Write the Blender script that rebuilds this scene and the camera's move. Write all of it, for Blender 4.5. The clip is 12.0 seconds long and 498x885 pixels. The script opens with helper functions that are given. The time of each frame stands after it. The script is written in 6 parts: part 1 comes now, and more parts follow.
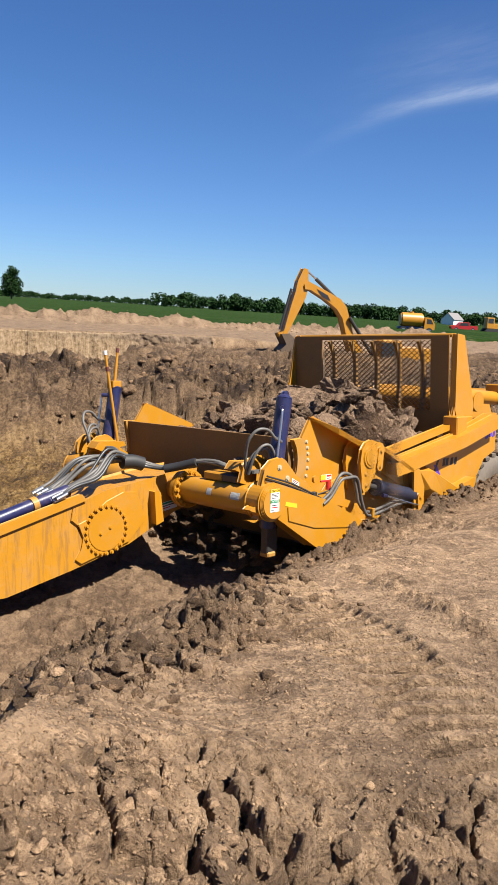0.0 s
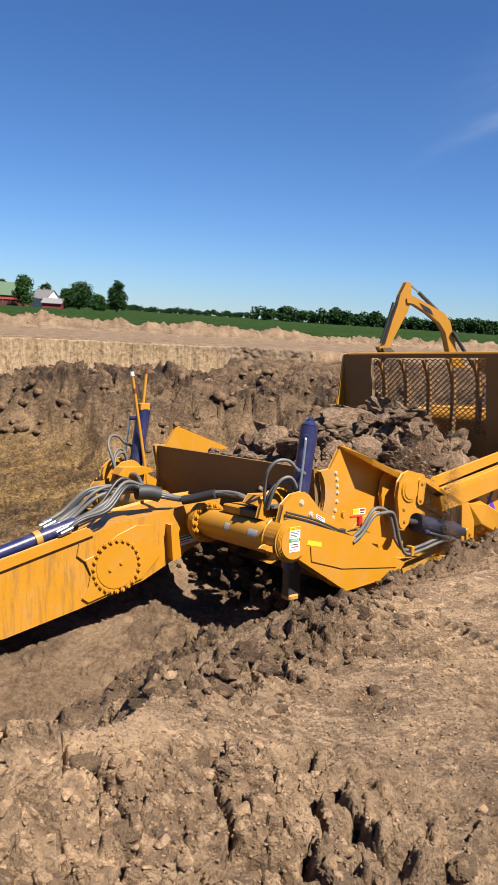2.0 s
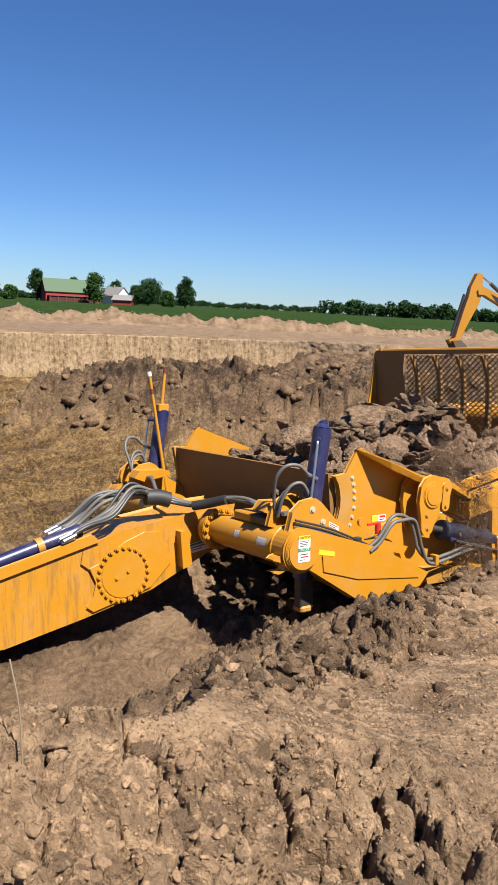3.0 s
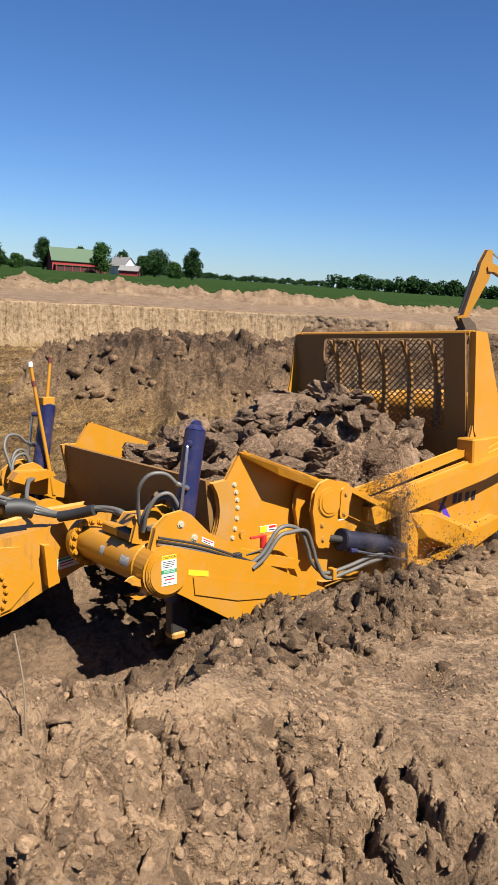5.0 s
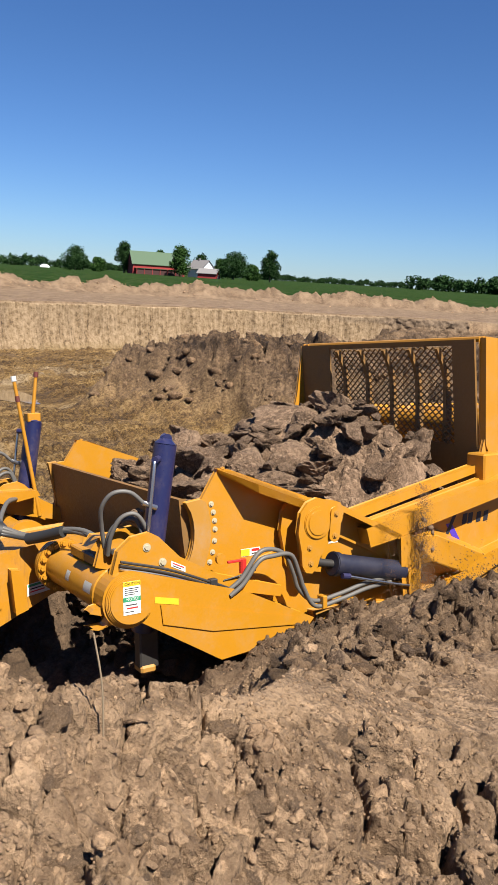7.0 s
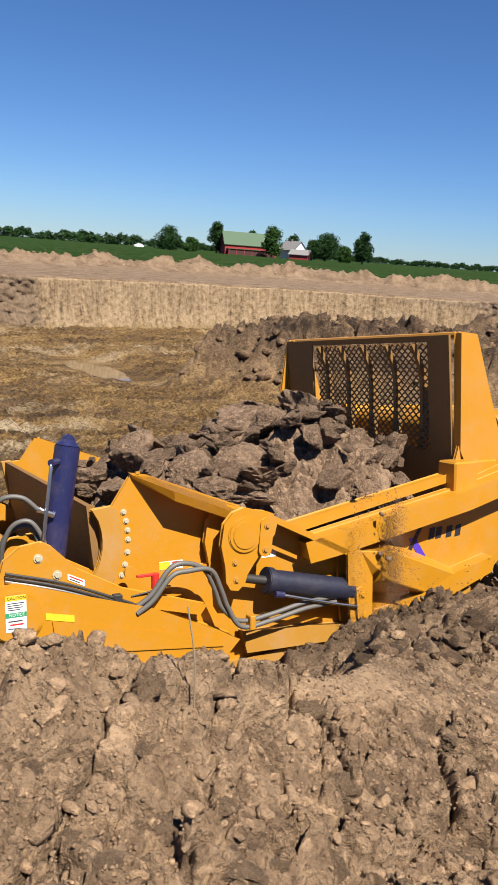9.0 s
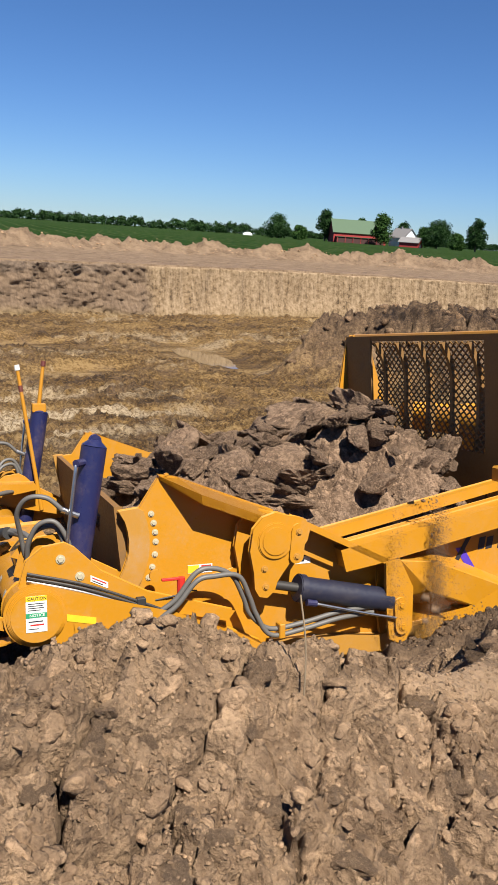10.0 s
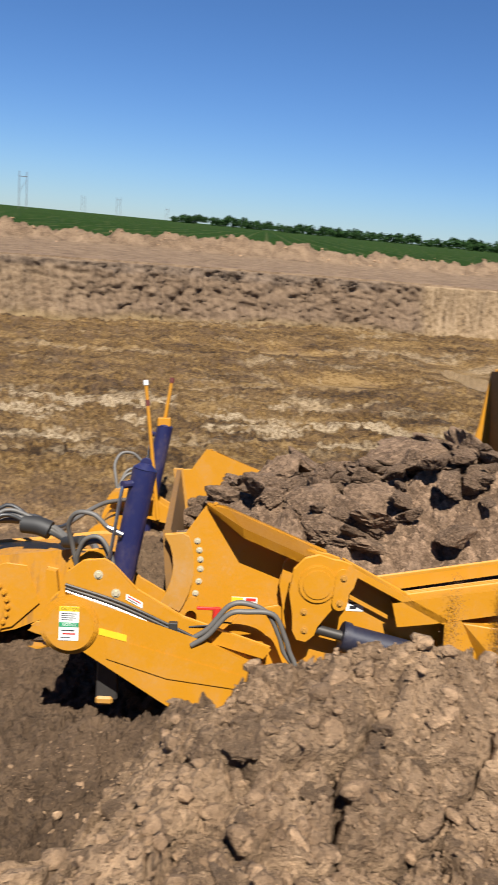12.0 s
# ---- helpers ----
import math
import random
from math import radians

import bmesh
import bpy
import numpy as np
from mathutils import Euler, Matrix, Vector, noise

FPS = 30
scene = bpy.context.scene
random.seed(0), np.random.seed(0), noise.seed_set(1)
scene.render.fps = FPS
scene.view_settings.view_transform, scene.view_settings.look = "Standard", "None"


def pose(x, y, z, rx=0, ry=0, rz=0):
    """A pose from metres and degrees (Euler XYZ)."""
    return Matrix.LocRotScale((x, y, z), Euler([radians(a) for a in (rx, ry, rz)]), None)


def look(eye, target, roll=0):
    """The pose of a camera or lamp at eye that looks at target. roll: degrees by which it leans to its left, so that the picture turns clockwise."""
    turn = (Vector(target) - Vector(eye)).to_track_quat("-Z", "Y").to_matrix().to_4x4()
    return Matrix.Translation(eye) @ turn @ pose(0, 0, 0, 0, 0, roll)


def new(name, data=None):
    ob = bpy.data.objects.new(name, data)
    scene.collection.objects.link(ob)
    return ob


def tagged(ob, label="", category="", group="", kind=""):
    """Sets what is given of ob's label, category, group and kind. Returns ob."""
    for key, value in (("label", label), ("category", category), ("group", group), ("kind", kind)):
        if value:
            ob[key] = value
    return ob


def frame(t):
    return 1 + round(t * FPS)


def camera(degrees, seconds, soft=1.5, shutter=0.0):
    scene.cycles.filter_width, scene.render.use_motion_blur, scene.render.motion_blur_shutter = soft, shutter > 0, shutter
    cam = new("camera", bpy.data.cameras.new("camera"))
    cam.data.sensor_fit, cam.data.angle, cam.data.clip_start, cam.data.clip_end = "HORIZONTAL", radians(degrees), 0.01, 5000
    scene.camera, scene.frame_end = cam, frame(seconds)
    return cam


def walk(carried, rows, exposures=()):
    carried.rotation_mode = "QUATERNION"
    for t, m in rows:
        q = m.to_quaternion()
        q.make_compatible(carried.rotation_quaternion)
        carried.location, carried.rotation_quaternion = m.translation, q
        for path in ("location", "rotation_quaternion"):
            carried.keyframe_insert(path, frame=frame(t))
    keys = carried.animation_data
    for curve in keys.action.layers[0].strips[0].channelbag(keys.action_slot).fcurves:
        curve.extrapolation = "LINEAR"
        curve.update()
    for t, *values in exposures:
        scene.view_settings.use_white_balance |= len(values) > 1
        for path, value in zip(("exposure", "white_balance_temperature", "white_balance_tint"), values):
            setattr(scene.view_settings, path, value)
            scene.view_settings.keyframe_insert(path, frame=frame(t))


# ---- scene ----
cam = camera(34.05, 12.0, soft=0.9, shutter=0.2)


def aim(x, y, z, yaw, pitch, roll):
    """Heading, then pitch, then lean, of a thing whose front is +y."""
    return pose(x, y, z, 0, 0, yaw) @ pose(0, 0, 0, pitch, 0, 0) @ pose(0, 0, 0, 0, roll, 0)


# seconds, place, yaw, pitch, roll
EYE = [
    (0.0, 0.096, 0.022, 1.653, 1.14, -9.21, -3.53),
    (0.5, 0.073, 0.022, 1.643, 2.38, -9.12, -4.03),
    (1.0, 0.058, 0.008, 1.648, 4.31, -8.85, -3.81),
    (1.5, 0.039, 0.002, 1.648, 6.13, -8.72, -3.41),
    (2.0, 0.020, -0.024, 1.649, 8.06, -8.70, -3.67),
    (2.5, 0.032, -0.009, 1.644, 11.41, -8.85, -3.13),
    (3.0, 0.042, -0.001, 1.635, 12.85, -9.34, -2.93),
    (3.5, 0.032, -0.011, 1.641, 12.38, -9.73, -3.92),
    (5.5, 0.017, 0.042, 1.634, 13.61, -11.94, -3.76),
    (6.0, 0.033, 0.040, 1.635, 14.76, -12.49, -3.45),
    (6.5, 0.017, 0.026, 1.640, 16.58, -12.14, -3.63),
    (7.0, 0.011, 0.036, 1.644, 18.48, -11.41, -3.56),
    (9.0, -0.021, 0.023, 1.638, 24.53, -13.08, -4.27),
    (9.5, -0.047, 0.011, 1.636, 28.85, -14.39, -4.35),
    (10.0, -0.051, 0.002, 1.637, 31.92, -14.39, -3.97),
    (10.5, -0.060, 0.000, 1.638, 33.74, -14.19, -4.20),
    (11.0, -0.061, -0.012, 1.644, 35.76, -13.91, -4.18),
    (11.5, -0.063, -0.024, 1.647, 38.79, -13.67, -4.29),
    (12.0, -0.095, -0.146, 1.677, 50.29, -14.72, -5.49),
]
walk(cam, [(r[0], aim(*r[1:]) @ pose(0, 0, 0, 90)) for r in EYE], [(0.0, 1.34), (3.5, 1.32), (7.0, 1.24), (10.5, 1.14), (12.0, 1.12)])

# where the scraper is: seconds, place of its axle end, heading, pitch, lean
HAUL = [
    (0.0, 0.189, 10.488, -0.655, 136.26, 1.04, 4.19),
    (0.5, -0.095, 10.216, -0.695, 136.52, 1.00, 4.17),
    (1.0, -0.319, 9.934, -0.730, 136.76, 0.85, 4.26),
    (1.5, -0.521, 9.658, -0.757, 137.00, 0.65, 4.41),
    (2.0, -0.781, 9.406, -0.790, 137.15, 0.50, 4.54),
    (2.5, -1.067, 9.121, -0.830, 137.27, 0.53, 4.62),
    (3.0, -1.357, 8.809, -0.873, 137.73, 0.43, 4.66),
    (3.5, -1.646, 8.453, -0.916, 138.30, 0.40, 4.95),
    (5.5, -2.678, 6.985, -1.103, 140.03, -0.72, 5.89),
    (6.0, -2.823, 6.778, -1.110, 140.64, -0.61, 6.35),
    (6.5, -2.990, 6.548, -1.092, 141.15, -0.26, 6.72),
    (7.0, -3.186, 6.244, -1.100, 141.69, -0.16, 7.15),
    (9.0, -4.324, 4.860, -1.246, 142.78, -0.19, 8.56),
    (9.5, -4.599, 4.539, -1.320, 143.14, -0.20, 8.63),
    (10.0, -4.772, 4.282, -1.369, 143.60, -0.33, 8.60),
    (10.5, -4.952, 3.995, -1.408, 143.78, -0.43, 8.57),
    (11.0, -5.266, 3.664, -1.461, 143.98, -0.47, 8.52),
    (11.5, -5.637, 3.279, -1.546, 144.30, -0.56, 8.40),
    (12.0, -6.003, 2.821, -1.633, 144.38, -1.16, 8.35),
]

# ---- light ----
SUN_AZ, SUN_EL = radians(124.0), radians(56.0)   # clockwise from +y, above the horizon
sky = bpy.data.worlds.new("sky")
scene.world = sky
sky.use_nodes = True
wn = sky.node_tree
tex = wn.nodes.new("ShaderNodeTexSky")
tex.sky_type, tex.sun_disc = "NISHITA", False
tex.sun_elevation, tex.sun_rotation = SUN_EL, SUN_AZ
tex.air_density, tex.dust_density, tex.ozone_density, tex.altitude = 1.0, 0.0, 3.0, 300
deep = wn.nodes.new("ShaderNodeHueSaturation")
deep.inputs["Saturation"].default_value = 1.12
wn.links.new(tex.outputs[0], deep.inputs["Color"])
clear = wn.nodes.new("ShaderNodeMix")
clear.data_type, clear.blend_type = "RGBA", "MULTIPLY"
clear.inputs[0].default_value = 1.0
lift = wn.nodes.new("ShaderNodeSeparateXYZ")
wn.links.new(wn.nodes.new("ShaderNodeTexCoord").outputs["Generated"], lift.inputs[0])
hue = wn.nodes.new("ShaderNodeValToRGB")
hue.color_ramp.elements[0].color = (0.66, 0.93, 1.45, 1)
hue.color_ramp.elements[1].position, hue.color_ramp.elements[1].color = 0.24, (0.71, 0.93, 1.30, 1)
wn.links.new(lift.outputs[2], hue.inputs[0])
wn.links.new(hue.outputs[0], clear.inputs[7])
wn.links.new(deep.outputs[0], clear.inputs[6])
# one thin wisp of cirrus
def wmath(op, a, b=0.0, c=0.0):
    n = wn.nodes.new("ShaderNodeMath")
    n.operation = op
    for slot, v in enumerate((a, b, c)):
        if isinstance(v, (int, float)):
            n.inputs[slot].default_value = v
        else:
            wn.links.new(v, n.inputs[slot])
    return n.outputs[0]


def wdot(vec):
    n = wn.nodes.new("ShaderNodeVectorMath")
    n.operation = "DOT_PRODUCT"
    wn.links.new(way, n.inputs[0])
    n.inputs[1].default_value = vec
    return n.outputs["Value"]


way = wn.nodes.new("ShaderNodeTexCoord").outputs["Generated"]
mid = Vector((0.157, 0.957, 0.2437)).normalized()
along = Vector((0.947, -0.21, 0.238))
along = (along - mid * along.dot(mid)).normalized()
over = along.cross(mid).normalized()
pa, po = wdot(along), wdot(over)
curl = wmath("MULTIPLY_ADD", wmath("MULTIPLY", pa, pa), 1.2, po)
ns = wn.nodes.new("ShaderNodeTexNoise")
ns.inputs["Scale"].default_value, ns.inputs["Detail"].default_value, ns.inputs["Roughness"].default_value = 1.0, 7, 0.65
cv = wn.nodes.new("ShaderNodeCombineXYZ")
wn.links.new(wmath("MULTIPLY", pa, 9.0), cv.inputs[0])
wn.links.new(wmath("MULTIPLY", po, 60.0), cv.inputs[1])
wn.links.new(cv.outputs[0], ns.inputs["Vector"])
core = wmath("EXPONENT", wmath("MULTIPLY", wmath("POWER", wmath("MULTIPLY", curl, 115.0), 2.0), -1.0))
veil = wmath("EXPONENT", wmath("MULTIPLY", wmath("POWER", wmath("MULTIPLY", wmath("ADD", curl, -0.035), 30.0), 2.0), -1.0))
reach = wmath("EXPONENT", wmath("MULTIPLY", wmath("POWER", wmath("MULTIPLY", wmath("ADD", pa, -0.045), 9.5), 2.0), -1.0))
wisp = wmath("MULTIPLY", wmath("MULTIPLY", wmath("MULTIPLY_ADD", veil, 0.10, wmath("MULTIPLY", core, 0.36)), reach), wmath("MULTIPLY_ADD", ns.outputs[0], 2.2, -0.45))
cloud = wn.nodes.new("ShaderNodeMix")
cloud.data_type, cloud.clamp_factor = "RGBA", True
wn.links.new(wisp, cloud.inputs[0])
wn.links.new(clear.outputs[2], cloud.inputs[6])
cloud.inputs[7].default_value = (9.5, 10.5, 12.0, 1)
wn.links.new(cloud.outputs[2], wn.nodes["Background"].inputs[0])
wn.nodes["Background"].inputs[1].default_value = 0.0345
sun = new("sun", bpy.data.lights.new("sun", "SUN"))
sun.data.energy, sun.data.angle, sun.data.color = 5.0, radians(0.53), (1.0, 0.95, 0.87)
sun.matrix_world = look((0, 0, 0), (-math.sin(SUN_AZ) * math.cos(SUN_EL), -math.cos(SUN_AZ) * math.cos(SUN_EL), -math.sin(SUN_EL)))


# ---- materials ----
def nodes_of(name):
    m = bpy.data.materials.new(name)
    m.use_nodes = True
    return m, m.node_tree, m.node_tree.nodes["Principled BSDF"]


def add(nt, kind, **kw):
    n = nt.nodes.new(kind)
    for k, v in kw.items():
        n.inputs[k].default_value = v
    return n


def ramp(nt, fac, stops):
    r = nt.nodes.new("ShaderNodeValToRGB")
    e = r.color_ramp.elements
    while len(e) < len(stops):
        e.new(0.5)
    for el, (p, c) in zip(e, stops):
        el.position, el.color = p, (c if len(c) == 4 else (*c, 1))
    nt.links.new(fac, r.inputs[0])
    return r.outputs[0]


def mixc(nt, fac, a, b, mode="MIX"):
    n = nt.nodes.new("ShaderNodeMix")
    n.data_type, n.blend_type = "RGBA", mode
    for slot, v in ((0, fac), (6, a), (7, b)):
        if isinstance(v, (int, float)):
            n.inputs[slot].default_value = v
        elif isinstance(v, tuple):
            n.inputs[slot].default_value = (*v, 1) if len(v) == 3 else v
        else:
            nt.links.new(v, n.inputs[slot])
    return n.outputs[2]


def bump(nt, bsdf, height, dist, strength=1.0):
    b = add(nt, "ShaderNodeBump", Strength=strength, Distance=dist)
    nt.links.new(height, b.inputs["Height"])
    nt.links.new(b.outputs[0], bsdf.inputs["Normal"])


def noise_tex(nt, co, scale, detail=5.0, rough=0.6, dist=0.0):
    n = add(nt, "ShaderNodeTexNoise", Scale=scale, Detail=detail, Roughness=rough, Distortion=dist)
    nt.links.new(co, n.inputs["Vector"])
    return n.outputs[0]


def coords(nt, which="Object"):
    return nt.nodes.new("ShaderNodeTexCoord").outputs[which]


def paint(name, col, rough=0.42, dust=0.35, dust_col=(0.30, 0.21, 0.13), grain=9.0, metal=0.0, coat=0.0):
    """Painted steel: slight tone drift, dust that lies on in patches, fine scratches and orange peel."""
    m, nt, b = nodes_of(name)
    co = coords(nt)
    big = noise_tex(nt, co, 1.3, 6, 0.65)
    fine = noise_tex(nt, co, grain * 4, 5, 0.7)
    tone = mixc(nt, big, tuple(c * 0.9 for c in col), tuple(min(1, c * 1.08) for c in col))
    patch = ramp(nt, noise_tex(nt, co, 2.6, 8, 0.72, 0.4), [(0.46, (0, 0, 0)), (0.72, (1, 1, 1))])
    speck = ramp(nt, fine, [(0.52, (0, 0, 0)), (0.68, (1, 1, 1))])
    k = mixc(nt, 0.55, patch, speck, "MULTIPLY")
    f = nt.nodes.new("ShaderNodeMath")
    f.operation = "MULTIPLY"
    nt.links.new(k, f.inputs[0])
    f.inputs[1].default_value = dust
    nt.links.new(mixc(nt, f.outputs[0], tone, dust_col), b.inputs["Base Color"])
    nt.links.new(ramp(nt, fine, [(0.3, (rough - 0.08,) * 3), (0.75, (rough + 0.2,) * 3)]), b.inputs["Roughness"])
    b.inputs["Metallic"].default_value = metal
    b.inputs["Coat Weight"].default_value = coat
    bump(nt, b, fine, 0.0012, 0.5)
    return m


def plain(name, col, rough=0.6, metal=0.0, vary=0.15, scale=20.0, rel=0.001):
    m, nt, b = nodes_of(name)
    co = coords(nt)
    n = noise_tex(nt, co, scale, 6, 0.65)
    nt.links.new(mixc(nt, n, tuple(c * (1 - vary) for c in col), tuple(min(1, c * (1 + vary)) for c in col)), b.inputs["Base Color"])
    b.inputs["Roughness"].default_value, b.inputs["Metallic"].default_value = rough, metal
    bump(nt, b, n, rel, 0.6)
    return m


def soil(name, dry, moist, spread=0.5, rel=0.02, scale=1.0, island=False, zones=False, wet=0.85):
    """Clayey earth: lumps, crumbs, dry crust and moist undersides."""
    m, nt, b = nodes_of(name)
    co = coords(nt)
    n1 = noise_tex(nt, co, 1.1 * scale, 8, 0.65, 0.3)
    n2 = noise_tex(nt, co, 14 * scale, 7, 0.72)
    n3 = noise_tex(nt, co, 70 * scale, 4, 0.7)
    f = mixc(nt, 0.5, n1, n2)
    c = ramp(nt, f, [(0.42, moist), (0.5 + 0.12 * (0.5 - spread), tuple((a + d) / 2 for a, d in zip(moist, dry))), (0.56, dry)])
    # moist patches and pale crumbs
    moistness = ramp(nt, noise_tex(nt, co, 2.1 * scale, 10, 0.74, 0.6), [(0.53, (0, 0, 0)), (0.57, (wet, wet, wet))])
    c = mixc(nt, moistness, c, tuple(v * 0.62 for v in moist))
    c = mixc(nt, ramp(nt, noise_tex(nt, co, 8.5 * scale, 8, 0.75), [(0.53, (0, 0, 0)), (0.61, (0.8, 0.8, 0.8))]), c, tuple(min(1, v * 1.38) for v in dry))
    if zones:
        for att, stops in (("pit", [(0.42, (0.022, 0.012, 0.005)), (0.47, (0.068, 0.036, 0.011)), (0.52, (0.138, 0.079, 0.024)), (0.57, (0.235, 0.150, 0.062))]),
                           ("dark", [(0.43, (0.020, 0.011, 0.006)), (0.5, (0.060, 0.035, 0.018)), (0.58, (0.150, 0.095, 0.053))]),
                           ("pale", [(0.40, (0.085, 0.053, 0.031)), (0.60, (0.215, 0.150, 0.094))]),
                           # this ramp colours moist soil and the painted shade of crevices
                           ("damp_shade", [(0.38, (0.055, 0.034, 0.019)), (0.62, (0.165, 0.105, 0.061))])):
            a = nt.nodes.new("ShaderNodeAttribute")
            a.attribute_name = att
            src = f
            if att == "pit":
                mp = nt.nodes.new("ShaderNodeMapping")
                mp.inputs["Rotation"].default_value = (0, 0, -1.02)
                nt.links.new(co, mp.inputs[0])
                lie = nt.nodes.new("ShaderNodeMapping")
                lie.inputs["Scale"].default_value = (0.28, 1.5, 1)
                nt.links.new(mp.outputs[0], lie.inputs[0])
                mp = lie
                src = mixc(nt, 0.45, noise_tex(nt, mp.outputs[0], 1.0, 10, 0.78, 0.2), n2)
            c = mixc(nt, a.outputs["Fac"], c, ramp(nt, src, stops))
        a = nt.nodes.new("ShaderNodeAttribute")
        a.attribute_name = "chalk"
        c = mixc(nt, a.outputs["Fac"], c, ramp(nt, n2, [(0.42, (0.15, 0.095, 0.045)), (0.54, (0.40, 0.31, 0.195))]))
    if island:
        g = nt.nodes.new("ShaderNodeNewGeometry")
        tint = ramp(nt, g.outputs["Random Per Island"], [(0, (0.82, 0.81, 0.8)), (0.5, (1.0, 0.99, 0.98)), (1, (1.25, 1.23, 1.2))])
        c = mixc(nt, 1.0, c, tint, "MULTIPLY")
    nt.links.new(c, b.inputs["Base Color"])
    b.inputs["Roughness"].default_value = 0.93
    b.inputs["Specular IOR Level"].default_value = 0.25
    crumb = add(nt, "ShaderNodeTexVoronoi", Scale=42 * scale)
    nt.links.new(co, crumb.inputs["Vector"])
    s = nt.nodes.new("ShaderNodeMath")
    s.operation = "MULTIPLY_ADD"
    nt.links.new(n2, s.inputs[0])
    s.inputs[1].default_value = 1.9
    nt.links.new(mixc(nt, 0.5, n3, crumb.outputs["Distance"]), s.inputs[2])
    bump(nt, b, s.outputs[0], rel, 1.0)
    return m


YELLOW = paint("machine_yellow", (0.385, 0.168, 0.008), 0.34, 0.42)
# dirty machine yellow, its base darkened for the shade on forward faces
YELLOW_DIRTY_SHADE = paint("shaded_dirty_yellow", (0.18, 0.088, 0.018), 0.6, 0.9, (0.095, 0.060, 0.034))
BOLT = plain("zinc_bolt", (0.42, 0.37, 0.25), 0.4, 0.2)
YELLOW_WORN = paint("dusty_yellow", (0.33, 0.158, 0.020), 0.5, 0.8)
YELLOW_RUNS = paint("weathered_yellow", (0.385, 0.168, 0.008), 0.4, 0.5)
nt = YELLOW_RUNS.node_tree
b = nt.nodes["Principled BSDF"]
was = b.inputs["Base Color"].links[0].from_socket
mp = nt.nodes.new("ShaderNodeMapping")
mp.inputs["Scale"].default_value = (7, 7, 0.8)
nt.links.new(coords(nt), mp.inputs[0])
runs = ramp(nt, noise_tex(nt, mp.outputs[0], 2.0, 6, 0.7, 0.4), [(0.50, (0, 0, 0)), (0.62, (0.6, 0.6, 0.6))])
nt.links.new(mixc(nt, runs, was, (0.20, 0.10, 0.03)), b.inputs["Base Color"])
NAVY = paint("navy_paint", (0.012, 0.014, 0.058), 0.33, 0.30)
NAVY_DUSTY = paint("dusty_navy", (0.012, 0.013, 0.027), 0.45, 0.5, (0.075, 0.06, 0.048))
BLACK = plain("black_rubber", (0.018, 0.017, 0.016), 0.6)
TYRE = plain("dusty_tyre", (0.13, 0.105, 0.08), 0.85, 0, 0.4, 9)
HOSE = plain("grey_hose", (0.095, 0.088, 0.078), 0.55, 0, 0.2, 30)
HOSE_DARK = plain("black_hose", (0.03, 0.03, 0.03), 0.45)
STEEL = plain("bright_steel", (0.55, 0.54, 0.52), 0.32, 1.0, 0.15, 40)
DARK_STEEL = plain("dark_steel", (0.06, 0.055, 0.05), 0.5, 0.6, 0.3, 15)
WHITE = plain("white_vinyl", (0.6, 0.6, 0.57), 0.45, 0, 0.04)
GREEN_INK = plain("green_ink", (0.02, 0.22, 0.10), 0.5)
YELLOW_INK = plain("lemon_ink", (0.62, 0.40, 0.015), 0.5)
RED = plain("red_paint", (0.42, 0.02, 0.015), 0.45)
MAROON = plain("dark_red_tape", (0.10, 0.022, 0.015), 0.55)
PURPLE = plain("violet_blue_ink", (0.06, 0.03, 0.32), 0.45)
INK = plain("dark_ink", (0.015, 0.015, 0.02), 0.5)
GLASS_DARK = plain("dark_window", (0.02, 0.025, 0.03), 0.08)
EARTH = soil("tan_earth", (0.365, 0.240, 0.140), (0.165, 0.101, 0.056), 0.5, 0.035, 1.0, False, True, 0.55)
CLOD = soil("tan_clods", (0.335, 0.220, 0.129), (0.205, 0.130, 0.075), 0.5, 0.018, 1.6, True, False, 0.2)
CLAY = soil("brown_clay", (0.215, 0.135, 0.076), (0.085, 0.050, 0.026), 0.5, 0.03, 1.6, True, False, 0.5)
LOAD = soil("grey_brown_clay", (0.255, 0.168, 0.106), (0.090, 0.055, 0.032), 0.5, 0.02, 1.1, True, False, 0.55)


# ---- ground ----
def lattice(ix, iy, k):
    """Repeatable random numbers, 0 to 1, at whole-numbered places."""
    h = (ix.astype(np.int64) * 374761393 + iy.astype(np.int64) * 668265263 + k * 2147483647) & 0xFFFFFFFF
    h = ((h ^ (h >> 13)) * 1274126177) & 0xFFFFFFFF
    h = ((h ^ (h >> 16)) * 2246822519) & 0xFFFFFFFF
    return ((h ^ (h >> 15)) & 0xFFFFFF) / float(0xFFFFFF)


def vnoise(x, y, k=0):
    ix, iy = np.floor(x), np.floor(y)
    fx, fy = x - ix, y - iy
    fx, fy = fx * fx * (3 - 2 * fx), fy * fy * (3 - 2 * fy)
    a, b = lattice(ix, iy, k), lattice(ix + 1, iy, k)
    c, d = lattice(ix, iy + 1, k), lattice(ix + 1, iy + 1, k)
    return (a + (b - a) * fx) * (1 - fy) + (c + (d - c) * fx) * fy


def fbm(x, y, k=0, octaves=4, gain=0.5):
    total, amp, norm = 0.0, 1.0, 0.0
    for o in range(octaves):
        total = total + amp * vnoise(x * 2.03 ** o + 17.1 * o, y * 2.03 ** o - 9.7 * o, k + o)
        norm += amp
        amp *= gain
    return total / norm * 2 - 1


